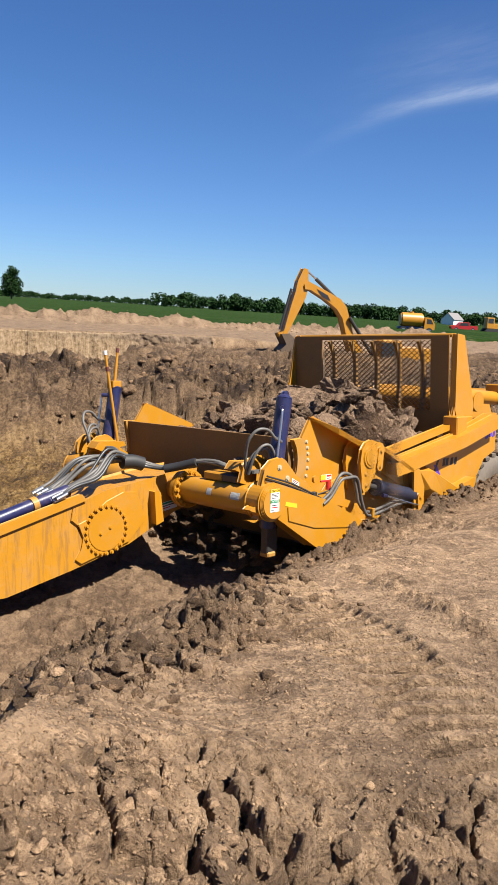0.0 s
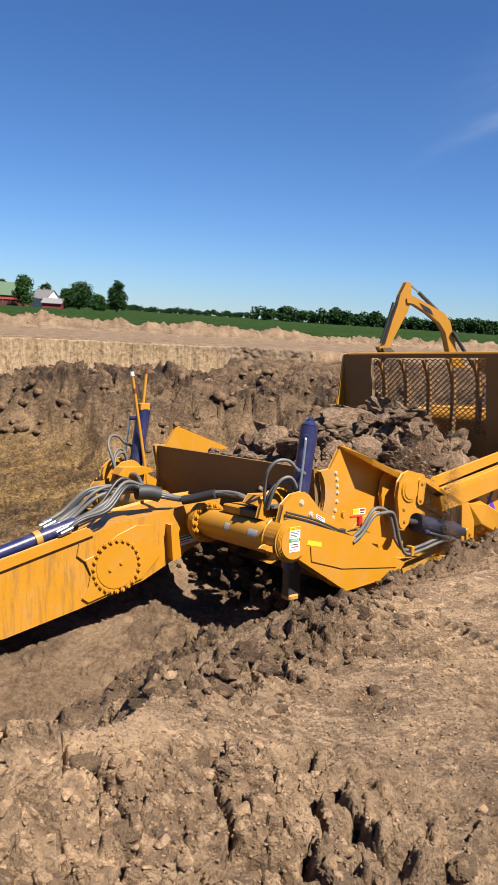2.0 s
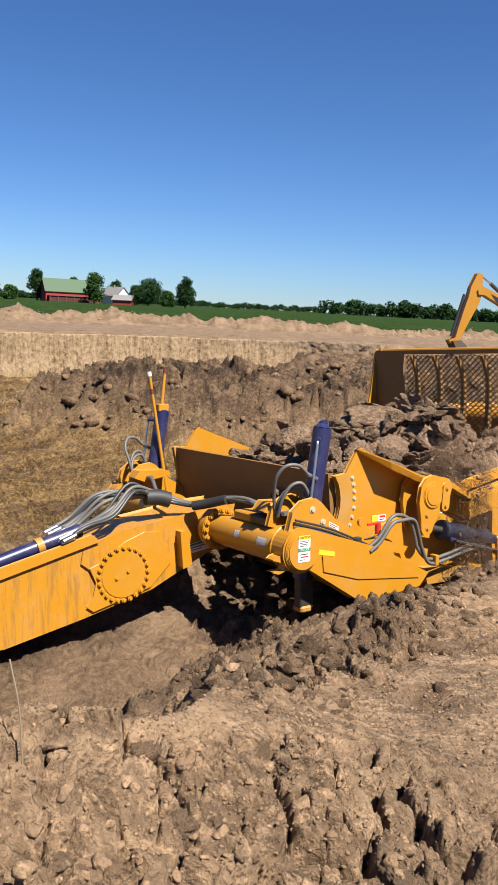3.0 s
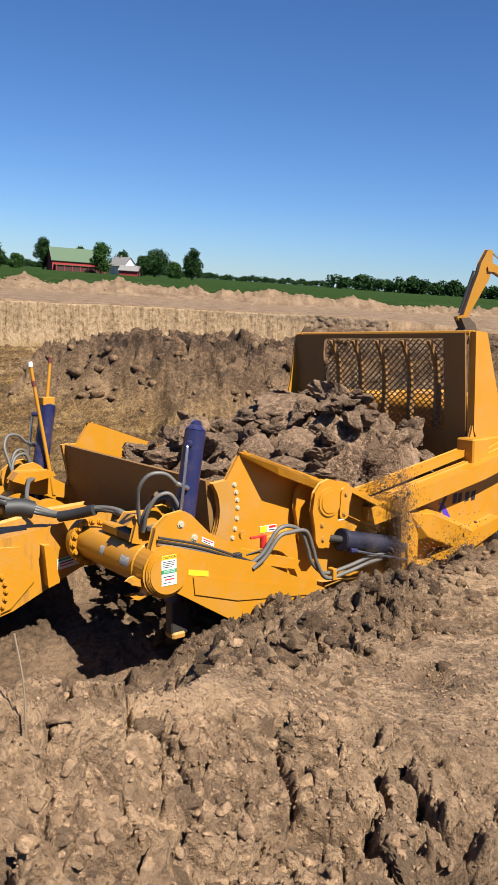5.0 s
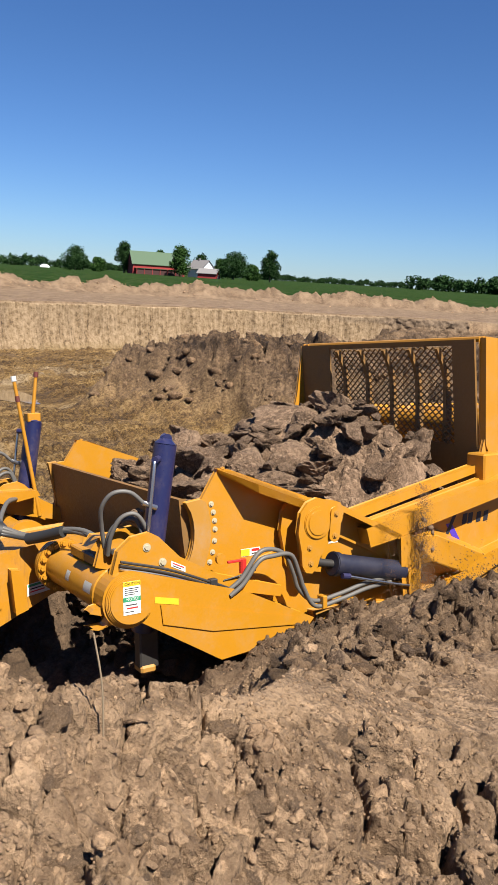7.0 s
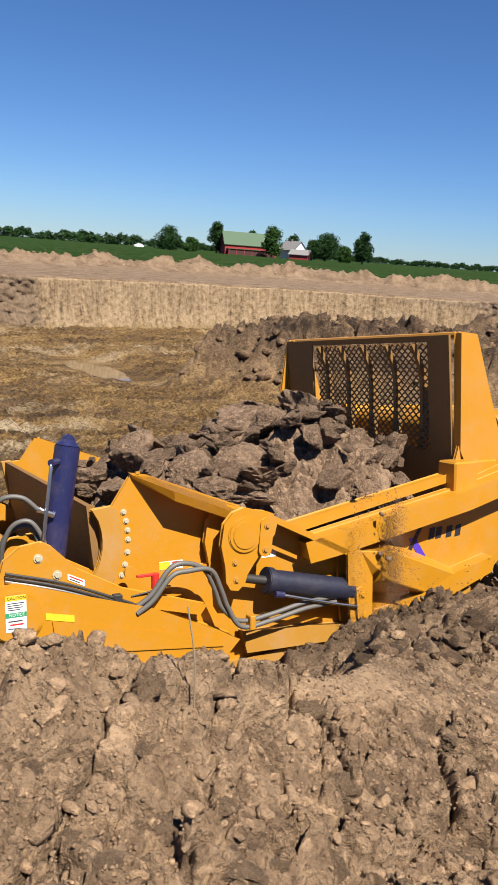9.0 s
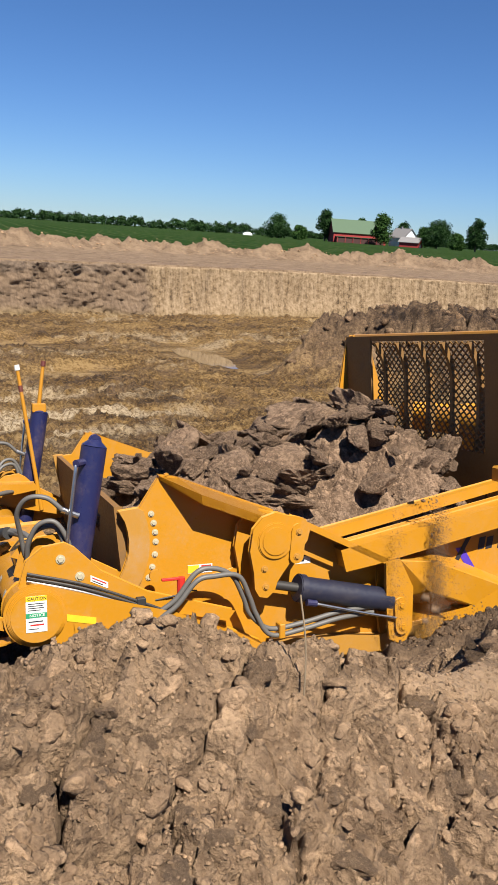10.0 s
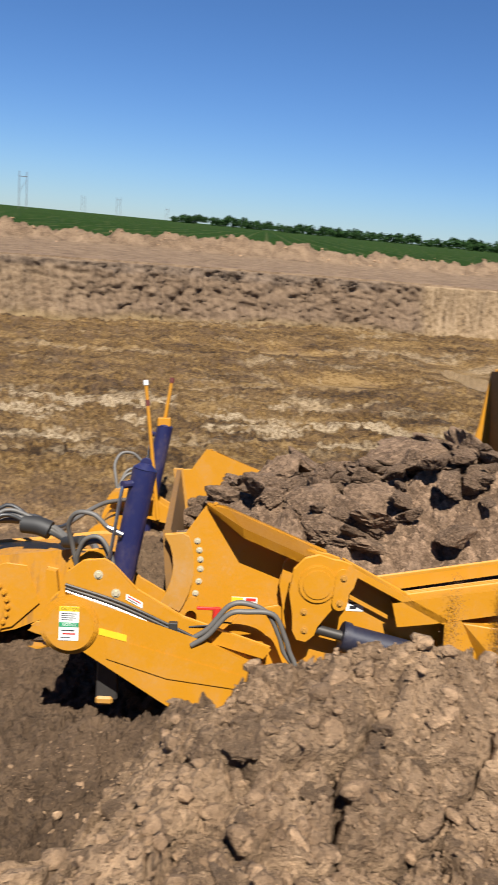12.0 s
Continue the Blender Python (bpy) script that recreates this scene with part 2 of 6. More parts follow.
def lumps(x, y, size, k=0):
    """Rounded lumps with cracks between: height 0 to 1, and each lump's own random number."""
    u, v = x / size, y / size
    ix, iy = np.floor(u), np.floor(v)
    best = np.full(u.shape, 9.0)
    second = np.full(u.shape, 9.0)
    own, cx, cy = np.zeros(u.shape), np.zeros(u.shape), np.zeros(u.shape)
    for dx in (-1, 0, 1):
        for dy in (-1, 0, 1):
            px = ix + dx + 0.1 + 0.8 * lattice(ix + dx, iy + dy, k)
            py = iy + dy + 0.1 + 0.8 * lattice(ix + dx, iy + dy, k + 1)
            d = np.hypot(u - px, v - py)
            near = d < best
            second = np.where(near, best, np.minimum(second, d))
            own = np.where(near, lattice(ix + dx, iy + dy, k + 2), own)
            cx, cy = np.where(near, px, cx), np.where(near, py, cy)
            best = np.where(near, d, best)
    edge = np.clip((second - best) * 5.5, 0, 1)
    edge = edge * edge * (3 - 2 * edge)
    tilt = (u - cx) * (own * 7.3 % 1 - 0.5) + (v - cy) * (own * 13.7 % 1 - 0.5)
    return edge * (0.40 + 0.60 * own + 0.9 * tilt), own


def plates(x, y, size, k=0):
    """Broken plates at odd levels and tilts with steep joints between: height about 0 to 1, and each plate's random number."""
    u, v = x / size, y / size
    ix, iy = np.floor(u), np.floor(v)
    best = np.full(u.shape, 9.0)
    second = np.full(u.shape, 9.0)
    own, cx, cy = np.zeros(u.shape), np.zeros(u.shape), np.zeros(u.shape)
    for dx in (-1, 0, 1):
        for dy in (-1, 0, 1):
            px = ix + dx + lattice(ix + dx, iy + dy, k)
            py = iy + dy + lattice(ix + dx, iy + dy, k + 1)
            d = np.abs(u - px) * 0.45 + np.hypot(u - px, v - py) * 0.75
            near = d < best
            second = np.where(near, best, np.minimum(second, d))
            own = np.where(near, lattice(ix + dx, iy + dy, k + 2), own)
            cx, cy = np.where(near, px, cx), np.where(near, py, cy)
            best = np.where(near, d, best)
    edge = np.clip((second - best) * 9.0 - 0.12, 0, 1) ** 0.7
    tilt = (u - cx) * (own * 7.3 % 1 - 0.5) + (v - cy) * (own * 13.7 % 1 - 0.5)
    return np.clip(edge * (0.35 + 0.55 * own + 1.1 * tilt), 0, 1.3), own


def smooth(a, b, x):
    t = np.clip((x - a) / (b - a), 0, 1)
    return t * t * (3 - 2 * t)


HX, HY = -0.630, -0.777       # the way the scraper goes
WALL = [(-34.0, -40.0), (-31.5, -12.0), (-29.6, 2.0), (-28.8, 12.0), (-27.8, 18.2), (-25.8, 23.6), (-23.6, 28.6), (-20.4, 35.4), (-15.0, 41.2), (-8.8, 45.3), (-3.2, 48.6), (4.0, 52.0), (16.0, 57.0), (60.0, 76.0)]


def wall_side(x, y):
    """Signed distance from the far edge of the pit: positive inside it."""
    best = np.full(np.shape(x), 1e9)
    sign = np.ones(np.shape(x))
    for (ax, ay), (bx, by) in zip(WALL, WALL[1:]):
        dx, dy = bx - ax, by - ay
        t = np.clip(((x - ax) * dx + (y - ay) * dy) / (dx * dx + dy * dy), 0, 1)
        d = np.hypot(x - ax - t * dx, y - ay - t * dy)
        s = np.where(dx * (y - ay) - dy * (x - ax) > 0, -1.0, 1.0)
        near = d < best
        best, sign = np.where(near, d, best), np.where(near, s, sign)
    return best * sign


POOLS = [(-15.2, 15.65, 0.95, 0.42, 0.27, 0.96), (-15.3, 21.3, 1.7, 0.62, 0.87, -0.49), (-19.9, 17.6, 1.5, 0.6, 0.6, 0.8)]      # middle, half length, half width, way


def cut_floor(s):
    return -2.62 - 0.08 * np.clip(s, -22, 5)


def crawler_lane(x, y):
    """Across and along the crawler's tracks, and how far the soil is pressed by them."""
    tv = (x - 0.71) * 0.297 - (y - 5.87) * 0.955
    tq = -(x - 0.71) * 0.955 - (y - 5.87) * 0.297
    return tq, tv, smooth(-0.9, -0.6, tq) * smooth(0.95, 0.7, tq) * smooth(-1.2, -0.6, tv) * smooth(3.1, 2.5, tv)


def terrain(x, y, detail=True):
    """Height of the earth, and how far it is pit floor, dark spoil, pale dust, moist soil with painted crevice shade,
    and chalk.
    """
    r = np.hypot(x, y)
    s, u = HX * x + HY * y, HY * x - HX * y
    w = wall_side(x, y)
    wob = 0.25 * fbm(s * 0.5, u * 0.5, 5, 3)
    # bank on which the camera stands
    top = np.where(s > -2.6, 0.40 + 0.217 * s, -0.164 + 0.05 * (s + 2.6))
    top = np.clip(top, -0.75, 0.40) - 0.30 * smooth(1.2, 0.2, u) * smooth(-3, -1, s)
    far_in = smooth(-1.3, -2.8, s)
    crest = 2.05 + 1.3 * far_in + 0.45 * smooth(-3.6, -5.2, s) + wob * 0.5
    top = top - 0.20 * far_in * smooth(2.0, 3.5, u)
    foot = 4.9 + 1.5 * smooth(0.8, -4.0, s) + wob * 0.4
    fl = cut_floor(s)
    k = np.clip((u - crest) / (foot - crest), 0, 1)
    steep = smooth(-5.0, 0.5, s)
    drop = k ** (0.85 + 0.15 * steep + 0.35 * smooth(-3.6, -5.5, s)) * (1 - steep * 0.25) + steep * 0.25 * smooth(0, 1, k)
    # towards the front the bank breaks off altogether
    brk = smooth(0.0, 1.7, s - 0.05 + 0.25 * (u - 2.0) - 1.2 * smooth(1.7, 0.5, u) - 5.0 * smooth(0.6, -0.6, u) + wob * 0.4)
    drop = np.maximum(drop, brk)
    top = top + 0.225 * np.exp(-((u - 2.2) / 0.5) ** 2) * smooth(-2.8, -1.2, s) * smooth(0.2, -0.5, s)
    top = top + 0.08 * np.exp(-((x + 1.62) ** 2 + (y - 1.8) ** 2) / 0.16)
    bank = top + (fl - top) * drop
    # pit floor beyond the cut
    pit = -2.32 + 0.14 * fbm(x * 0.12, y * 0.12, 11, 3) + 0.05 * fbm(x * 0.9, y * 0.5, 12, 3)
    z = np.where(u < foot, bank, fl + (pit - fl) * smooth(9.6, 13.5, u) + 0.10 * smooth(9.4, 10.4, u))
    # the slot that the blade has cut
    z = z - 0.32 * smooth(6.35, 6.9, u) * smooth(9.7, 9.1, u)
    # heap of spoil behind the cut
    left = smooth(-12.2 + 0.7 * fbm(y * 0.5, x * 0.1, 21, 2), -11.2, x)
    front = smooth(18.6, 21.8, y + 0.9 * fbm(x * 0.35, y * 0.3, 22, 3))
    hy = np.where(x < -3, smooth(31.5, 26.0, y), smooth(52, 40, y) * 0.75 + 0.25 * smooth(31.5, 26, y))
    hy = np.maximum(hy, smooth(-3.5, 2.0, x + 0.18 * (y - 30)) * 0.9)
    hy = np.maximum(hy, smooth(-8.4, -6.0, x + 0.8 * fbm(x * 0.5, y * 0.5, 24, 2)) * smooth(30, 34, y) * 0.8)
    heap = left * front * hy
    zh = -0.45 + 0.42 * fbm(x * 0.33, y * 0.33, 23, 4) - 0.25 * smooth(-8.0, -11.5, x)
    low = (u > 9.2)
    z = np.where(low, z + (np.maximum(zh, z) - z) * heap, z)
    far_right = smooth(8, 20, x) * smooth(16, 26, y) * (u > 8)
    z = z + (-0.2 + 0.3 * fbm(x * 0.2, y * 0.2, 25, 3) - z) * far_right * 0.85
    # the excavator's hollow
    z = z + (-2.2 - z) * smooth(5.6, 3.8, np.hypot((x - 9.6) * 0.8, y - 48.5)) * (w > 0)
    # natural ground beyond the edge of the pit, with a ridge of topsoil along the field
    grade = 0.03 * fbm(x * 0.15, y * 0.15, 31, 3)
    beyond = -w
    ridge_h = 0.55 + 0.75 * fbm(x * 0.8 + 3, y * 0.8, 33, 4, 0.7) + 0.3 * fbm(x * 0.07, y * 0.07, 36, 2)
    ridge = np.exp(-((beyond - 17.0 - 0.8 * fbm(x * 0.1, y * 0.1, 35, 2)) / 1.5) ** 2) * np.clip(ridge_h, 0.2, 1.2)
    grade = grade + ridge * (1 + 0.28 * fbm(x * 0.9, y * 0.9, 34, 3))
    rough_edge = smooth(-5.0, 3.0, x)
    grade = grade - 0.25 * rough_edge * smooth(6, 0, beyond)
    z = np.where(w > 0, z, grade)
    z = np.where(r > 160, np.minimum(z, 0.05) * smooth(400, 160, r), z)
    pit_a = np.where((w > 0), smooth(9.0, 12.5, u) * (1 - heap) * (1 - far_right), 0)
    dark = np.where(w > 0, np.maximum(heap, 0.8 * far_right * smooth(40, 25, y)), 0)
    damp_shade = np.where((w > 0) & (u < 10.5), smooth(0.45, 0.95, np.maximum(k, brk)) * (0.6 + 0.4 * smooth(-6, -1, s)), 0.0)
    pale = np.where(w > 0, smooth(-1.2, -3.0, s) * 0.35 * smooth(3.2, 1.0, u) * (u < 6), 0.8 * smooth(30, 22, beyond))
    chalk = smooth(13.6, 15.0, r) * smooth(19.0, 17.0, r) * pit_a
    ca, cb = 0.52 * x + 0.85 * y, 0.85 * x - 0.52 * y
    west = smooth(-8.0, -11.0, x + 0.25 * (y - 10))
    chalk = west * chalk * smooth(0.08, 0.14, fbm(ca * 0.5, cb * 1.5, 98, 6, 0.74)) + 0.45 * west * pit_a * smooth(0.24, 0.34, fbm(ca * 0.35 + 9, cb * 1.3, 99, 6, 0.7))
    if detail:
        near = smooth(26.0, 5.0, r)
        behind = smooth(-1.4, -0.3, y + 0.12 * x) * smooth(2.6, 1.6, x - 0.36 * y) * np.where(x < 0, smooth(-0.6, -0.02, y + 0.344 * x), 1.0)
        # jagged coordinates, so that joints between the clods break up
        j1, j2 = fbm(x * 7.0, y * 7.0, 44, 4, 0.6), fbm(x * 7.0, y * 7.0, 45, 4, 0.6)
        wx = x + 0.14 * fbm(x * 1.7, y * 1.7, 41, 4, 0.6) + 0.035 * j1
        wy = y + 0.14 * fbm(x * 1.7, y * 1.7, 42, 4, 0.6) + 0.035 * j2
        tq, tv, lane = crawler_lane(x, y)
        cloddy = smooth(-0.30, 0.20, fbm(x * 0.8 + 4, y * 0.8, 51, 3) + 0.75 * smooth(-2.6, -1.5, s) - 0.1 * smooth(-3.5, -6, s))
        tracked = smooth(-2.6, -4.2, s) * smooth(3.6, 2.4, u)
        band = smooth(-0.02, 0.04, tq) * smooth(0.66, 0.54, tq) * smooth(-1.2, -0.7, tv) * smooth(2.9, 2.4, tv)
        tracked = np.maximum(tracked * 0.85, lane)
        bare = smooth(1.86, 2.12, u + 0.12 * j1) * smooth(2.95, 2.6, u) * smooth(-0.9, -1.35, s)
        cloddy = cloddy * (1 - 0.9 * tracked) * (1 - 0.92 * bare)
        body = np.where(u < foot + 0.3, 1.0, 0.55) * near * behind
        big, o1 = plates(wx, wy, 0.34, 43)
        mid, o2 = plates(wx + 0.02 * j2, wy - 0.02 * j1, 0.135, 46)
        small, o3 = plates(x + 0.012 * fbm(x * 30, y * 30, 47, 2), y + 0.012 * fbm(x * 30, y * 30, 48, 2), 0.05, 49)
        crisp = fbm(x * 9, y * 9, 52, 5, 0.62)
        rough = cloddy * (0.5 + 0.5 * smooth(-0.15, 0.15, fbm(x * 1.9, y * 1.9, 53, 2)))
        z = z + body * (rough * (0.150 * big - 0.075) + (0.10 + 0.9 * rough) * (1 - 0.6 * tracked) * (0.072 * mid - 0.036))
        z = z + body * smooth(12, 4, r) * (0.3 + 0.7 * cloddy) * 0.018 * small
        z = z + body * (0.010 + 0.034 * cloddy) * (1 - 0.7 * tracked) * crisp
        z = z + near * 0.05 * (1 - 0.85 * tracked) * (1 - 0.7 * bare) * fbm(x * 2.4, y * 2.4, 55, 3, 0.6)
        # deep gaps between some of the broken slabs
        gaps = smooth(0.20, 0.04, big) * smooth(-0.05, 0.12, fbm(x * 1.6 + 8, y * 1.6, 59, 3)) * rough * smooth(9, 5, r) * behind
        z = z - 0.11 * gaps
        # shade of the joints put into the colour; some plates moist at random
        damp_shade = np.clip(damp_shade + 0.55 * smooth(0.45, 0.1, big) * rough * behind + 0.35 * smooth(0.62, 0.75, o1) * rough, 0, 1)
        # trampled, torn floor of the cut
        torn = smooth(0.55, 0.95, np.maximum(k, brk)) * (u < 10.2) * (u > 1.0) * near * behind * (0.25 + 0.75 * smooth(-2.0, 0.4, s))
        z = z + torn * (0.07 * mid + 0.06 * big - 0.06 + 0.05 * crisp)
        # low ridge of broken slabs between the bare strip and the cut
        mid_u = 2.80 + 0.36 * np.clip(-2.2 - s, -0.5, 2.6)
        slab = np.exp(-((u - mid_u) / 0.34) ** 2) * smooth(-1.75, -2.35, s) * smooth(-5.2, -4.2, s)
        l9, o9 = plates(wx, wy, 0.27, 54)
        z = z + slab * (-0.04 + 0.17 * l9 + 0.06 * mid + 0.05 * crisp)
        damp_shade = np.clip(damp_shade + 0.55 * slab, 0, 1)
        # sunk hollow by the slabs, coloured darker inside
        hollow = smooth(0.16, 0.05, np.hypot(x - 0.12, (y - 3.86) * 0.7))
        z = z - 0.06 * hollow
        damp_shade = np.clip(damp_shade + 0.5 * hollow, 0, 1)
        # windrow of clods spilled along the cut
        row = np.exp(-((u - foot + 0.38 + 0.6 * wob) / 0.34) ** 2) * smooth(-2.0, -4.5, s)
        l4, _ = lumps(wx, wy, 0.3, 61)
        z = z + row * (0.12 + 0.15 * l4 + 0.20 * fbm(x * 3.4, y * 3.4, 62, 5, 0.7)) * (w > 0)
        damp_shade = np.clip(damp_shade + 0.8 * row, 0, 1)
        # marks of crawler tracks: cleats, a pressed edge and a berm
        z = z - band * 0.07 + band * 0.12 * smooth(-0.6, 0.3, np.sin(tv / 0.15 * 2 * np.pi + 0.8 * fbm(x * 2, y * 2, 66, 2))) * (0.5 + 0.5 * smooth(-0.3, 0.2, fbm(x * 2.5, y * 2.5, 67, 2)))
        z = z + 0.05 * np.exp(-(tq / 0.04) ** 2) * smooth(-0.8, -0.5, tv) * smooth(2.3, 1.9, tv) * (0.6 + 0.8 * fbm(x * 6, y * 6, 68, 3))
        # troughs between the cleats darkened in colour to stand for their shade
        damp_shade = np.clip(damp_shade + 0.95 * band * smooth(0.2, -0.4, np.sin(tv / 0.15 * 2 * np.pi + 0.8 * fbm(x * 2, y * 2, 66, 2))) * (0.5 + 0.5 * smooth(-0.3, 0.2, fbm(x * 2.5, y * 2.5, 67, 2))), 0, 1)
        bq = tq + 0.52 + 0.05 * fbm(x * 2, y * 2, 69, 2)
        z = z + 0.11 * np.exp(-(bq / 0.09) ** 2) * smooth(-1.6, -1.0, tv) * smooth(1.6, 1.0, tv) * (0.4 + 1.1 * fbm(x * 7, y * 7, 70, 4, 0.6))
        damp_shade = np.clip(damp_shade + 0.6 * smooth(0.36, 0.12, np.hypot((x - 0.74) * 0.9, (y - 3.05) * 0.8) + 0.12 * fbm(x * 4, y * 4, 79, 3)), 0, 1)
        hz = heap * smooth(70, 30, r)
        p6, _ = plates(x + 0.25 * fbm(x * 1.5, y * 1.5, 71, 3), y + 0.25 * fbm(x * 1.5, y * 1.5, 72, 3), 1.1, 73)
        p7, _ = plates(x + 0.1 * fbm(x * 4, y * 4, 74, 2), y, 0.45, 75)
        l6, _ = lumps(x + 0.2 * fbm(x * 2, y * 2, 71, 2), y + 0.2 * fbm(x * 2, y * 2, 72, 2), 0.75, 73)
        l7, _ = lumps(x + 0.1 * fbm(x * 4, y * 4, 74, 2), y, 0.33, 75)
        z = z + np.where(w > 0, np.maximum(hz, 0.7 * far_right), 0) * (0.46 * p6 - 0.22 + 0.26 * p7 + 0.70 * fbm(x * 0.55, y * 0.55, 76, 7, 0.72))
        z = z + np.where(w > 0, pit_a, 0) * (0.13 * l7 + 0.05 * l6 + 0.20 * fbm(x * 1.3, y * 1.6, 77, 6, 0.74))
        z = z + np.where((w <= 0) & (r < 160), 1.0, 0) * smooth(0, 2, beyond) * smooth(26, 20, beyond) * (0.14 * l7 + 0.06 * l6) * np.clip(ridge * 2.5, 0.2, 1)
    for px, py, pl, pw, dx, dy in POOLS:
        along, across = (x - px) * dx + (y - py) * dy, (y - py) * dx - (x - px) * dy
        away = np.hypot(along / (pl + 0.1), across / (pw + 0.1)) + 0.2 * fbm(x * 1.1, y * 1.1, 96, 3)
        z = z + (-2.35 - z) * smooth(2.6, 1.6, away)
        chalk = chalk * smooth(0.9, 1.8, away)
    return z, pit_a, dark, pale, damp_shade, chalk


def sheet_mesh(name, verts, quads, mats, smooth_faces=True):
    me = bpy.data.meshes.new(name)
    me.vertices.add(len(verts))
    me.vertices.foreach_set("co", verts.astype(np.float32).ravel())
    me.loops.add(quads.size)
    me.loops.foreach_set("vertex_index", quads.astype(np.int32).ravel())
    me.polygons.add(len(quads))
    me.polygons.foreach_set("loop_start", np.arange(0, quads.size, 4, dtype=np.int32))
    me.polygons.foreach_set("use_smooth", np.full(len(quads), smooth_faces))
    me.update(calc_edges=True)
    for m in mats:
        me.materials.append(m)
    return me


def grid_quads(n, m, wrap=False):
    i, j = np.meshgrid(np.arange(n if wrap else n - 1), np.arange(m - 1), indexing="ij")
    a, b = i * m + j, ((i + 1) % n) * m + j
    return np.stack([a, b, b + 1, a + 1], -1).reshape(-1, 4)


def build_ground():
    az = np.concatenate([np.arange(-22, 71, 0.13), np.arange(71, 338, 2.5)])
    rad = np.concatenate([np.geomspace(0.02, 0.8, 12), np.geomspace(0.83, 1.4, 30), np.geomspace(1.403, 6, 520), np.geomspace(6.02, 14, 190), np.geomspace(14.05, 75, 210), np.geomspace(76, 4800, 50)])
    a, r = np.meshgrid(np.radians(az), rad, indexing="ij")
    x, y = (-np.sin(a) * r).ravel(), (np.cos(a) * r).ravel()
    z, pit, dark, pale, damp_shade, chalk = terrain(x, y)
    me = sheet_mesh("ground", np.stack([x, y, z], -1), grid_quads(len(az), len(rad), True), [EARTH])
    for nm, v in (("pit", pit), ("dark", dark), ("pale", pale), ("damp_shade", damp_shade), ("chalk", chalk)):
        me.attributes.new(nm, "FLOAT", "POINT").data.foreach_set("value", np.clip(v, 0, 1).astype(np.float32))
    ob = new("ground", me)
    return tagged(ob, "tan clay building site with clods, track marks and a dug pit", "ground", kind="structure")


ground = build_ground()


def build_pit_wall():
    """The dug face at the pit's far edge, scraped into flutes."""
    m, nt, b = nodes_of("scraped_clay_face")
    co = coords(nt, "UV")
    mp = nt.nodes.new("ShaderNodeMapping")
    mp.inputs["Scale"].default_value = (5.0, 0.45, 1)
    nt.links.new(co, mp.inputs[0])
    f = noise_tex(nt, mp.outputs[0], 1.0, 8, 0.7, 0.2)
    score = nt.nodes.new("ShaderNodeMapping")
    score.inputs["Scale"].default_value = (17.0, 0.5, 1)
    nt.links.new(co, score.inputs[0])
    f = mixc(nt, 0.25, f, noise_tex(nt, score.outputs[0], 1.0, 4, 0.6, 0.1))
    g = noise_tex(nt, co, 5.0, 10, 0.8)
    c = ramp(nt, mixc(nt, 0.62, f, g), [(0.41, (0.055, 0.032, 0.014)), (0.47, (0.175, 0.113, 0.056)), (0.56, (0.310, 0.220, 0.130))])
    a = nt.nodes.new("ShaderNodeAttribute")
    a.attribute_name = "crumbled"
    c = mixc(nt, a.outputs["Fac"], c, ramp(nt, mixc(nt, 0.4, g, f), [(0.38, (0.045, 0.027, 0.014)), (0.46, (0.105, 0.066, 0.037)), (0.60, (0.190, 0.128, 0.077))]))
    a = nt.nodes.new("ShaderNodeAttribute")
    a.attribute_name = "foot"
    c = mixc(nt, a.outputs["Fac"], c, ramp(nt, g, [(0.4, (0.12, 0.076, 0.028)), (0.65, (0.24, 0.165, 0.07))]))
    a = nt.nodes.new("ShaderNodeAttribute")
    a.attribute_name = "humus"
    c = mixc(nt, a.outputs["Fac"], c, ramp(nt, g, [(0.4, (0.06, 0.04, 0.026)), (0.6, (0.17, 0.12, 0.08))]))
    nt.links.new(c, b.inputs["Base Color"])
    b.inputs["Roughness"].default_value = 0.95
    bump(nt, b, mixc(nt, 0.5, f, g), 0.16, 1.0)
    pts = np.array(WALL[2:11])
    seg = np.hypot(*np.diff(pts, axis=0).T)
    at = np.concatenate([[0], np.cumsum(seg)])
    t = np.arange(0, at[-1], 0.11)
    px, py = np.interp(t, at, pts[:, 0]), np.interp(t, at, pts[:, 1])
    ker = np.ones(25) / 25
    px, py = (np.convolve(np.pad(p, 12, "edge"), ker, "valid") for p in (px, py))
    tx, ty = np.gradient(px), np.gradient(py)
    ln = np.hypot(tx, ty)
    nx, ny = ty / ln, -tx / ln          # into the pit
    h = np.linspace(0, 1, 44)
    T, H = np.meshgrid(t, h, indexing="ij")
    crumb = np.clip((0.55 + 0.45 * smooth(9, 15, T)) * smooth(27.5, 26.9, T) + 0.9 * smooth(50.2, 52.4, T), 0, 1)
    flute = 0.13 * np.abs(np.sin(T * 2.1 + 5 * fbm(T * 0.35, H * 0.25, 81, 3))) + 0.22 * fbm(T * 0.9, H * 0.5, 82, 4) + 0.06 * fbm(T * 5, H * 1.2, 83, 3)
    ragged = 0.42 * fbm(T * 1.6, H * 4, 84, 6, 0.75) + 0.10 * (plates(T + 0.2 * fbm(T * 2, H * 5, 80, 3), H * 2.6, 0.55, 89)[0] - 0.5)
    out = 0.25 + (1 - H) * 0.34 + flute * (1 - crumb) + ragged * crumb + crumb * 0.5 * (1 - H) ** 1.5
    out = out + 0.7 * (1 - H) ** 3 * (0.5 + 0.5 * fbm(T * 0.25, H * 0, 85, 2))
    X = px[:, None] + nx[:, None] * out
    Y = py[:, None] + ny[:, None] * out
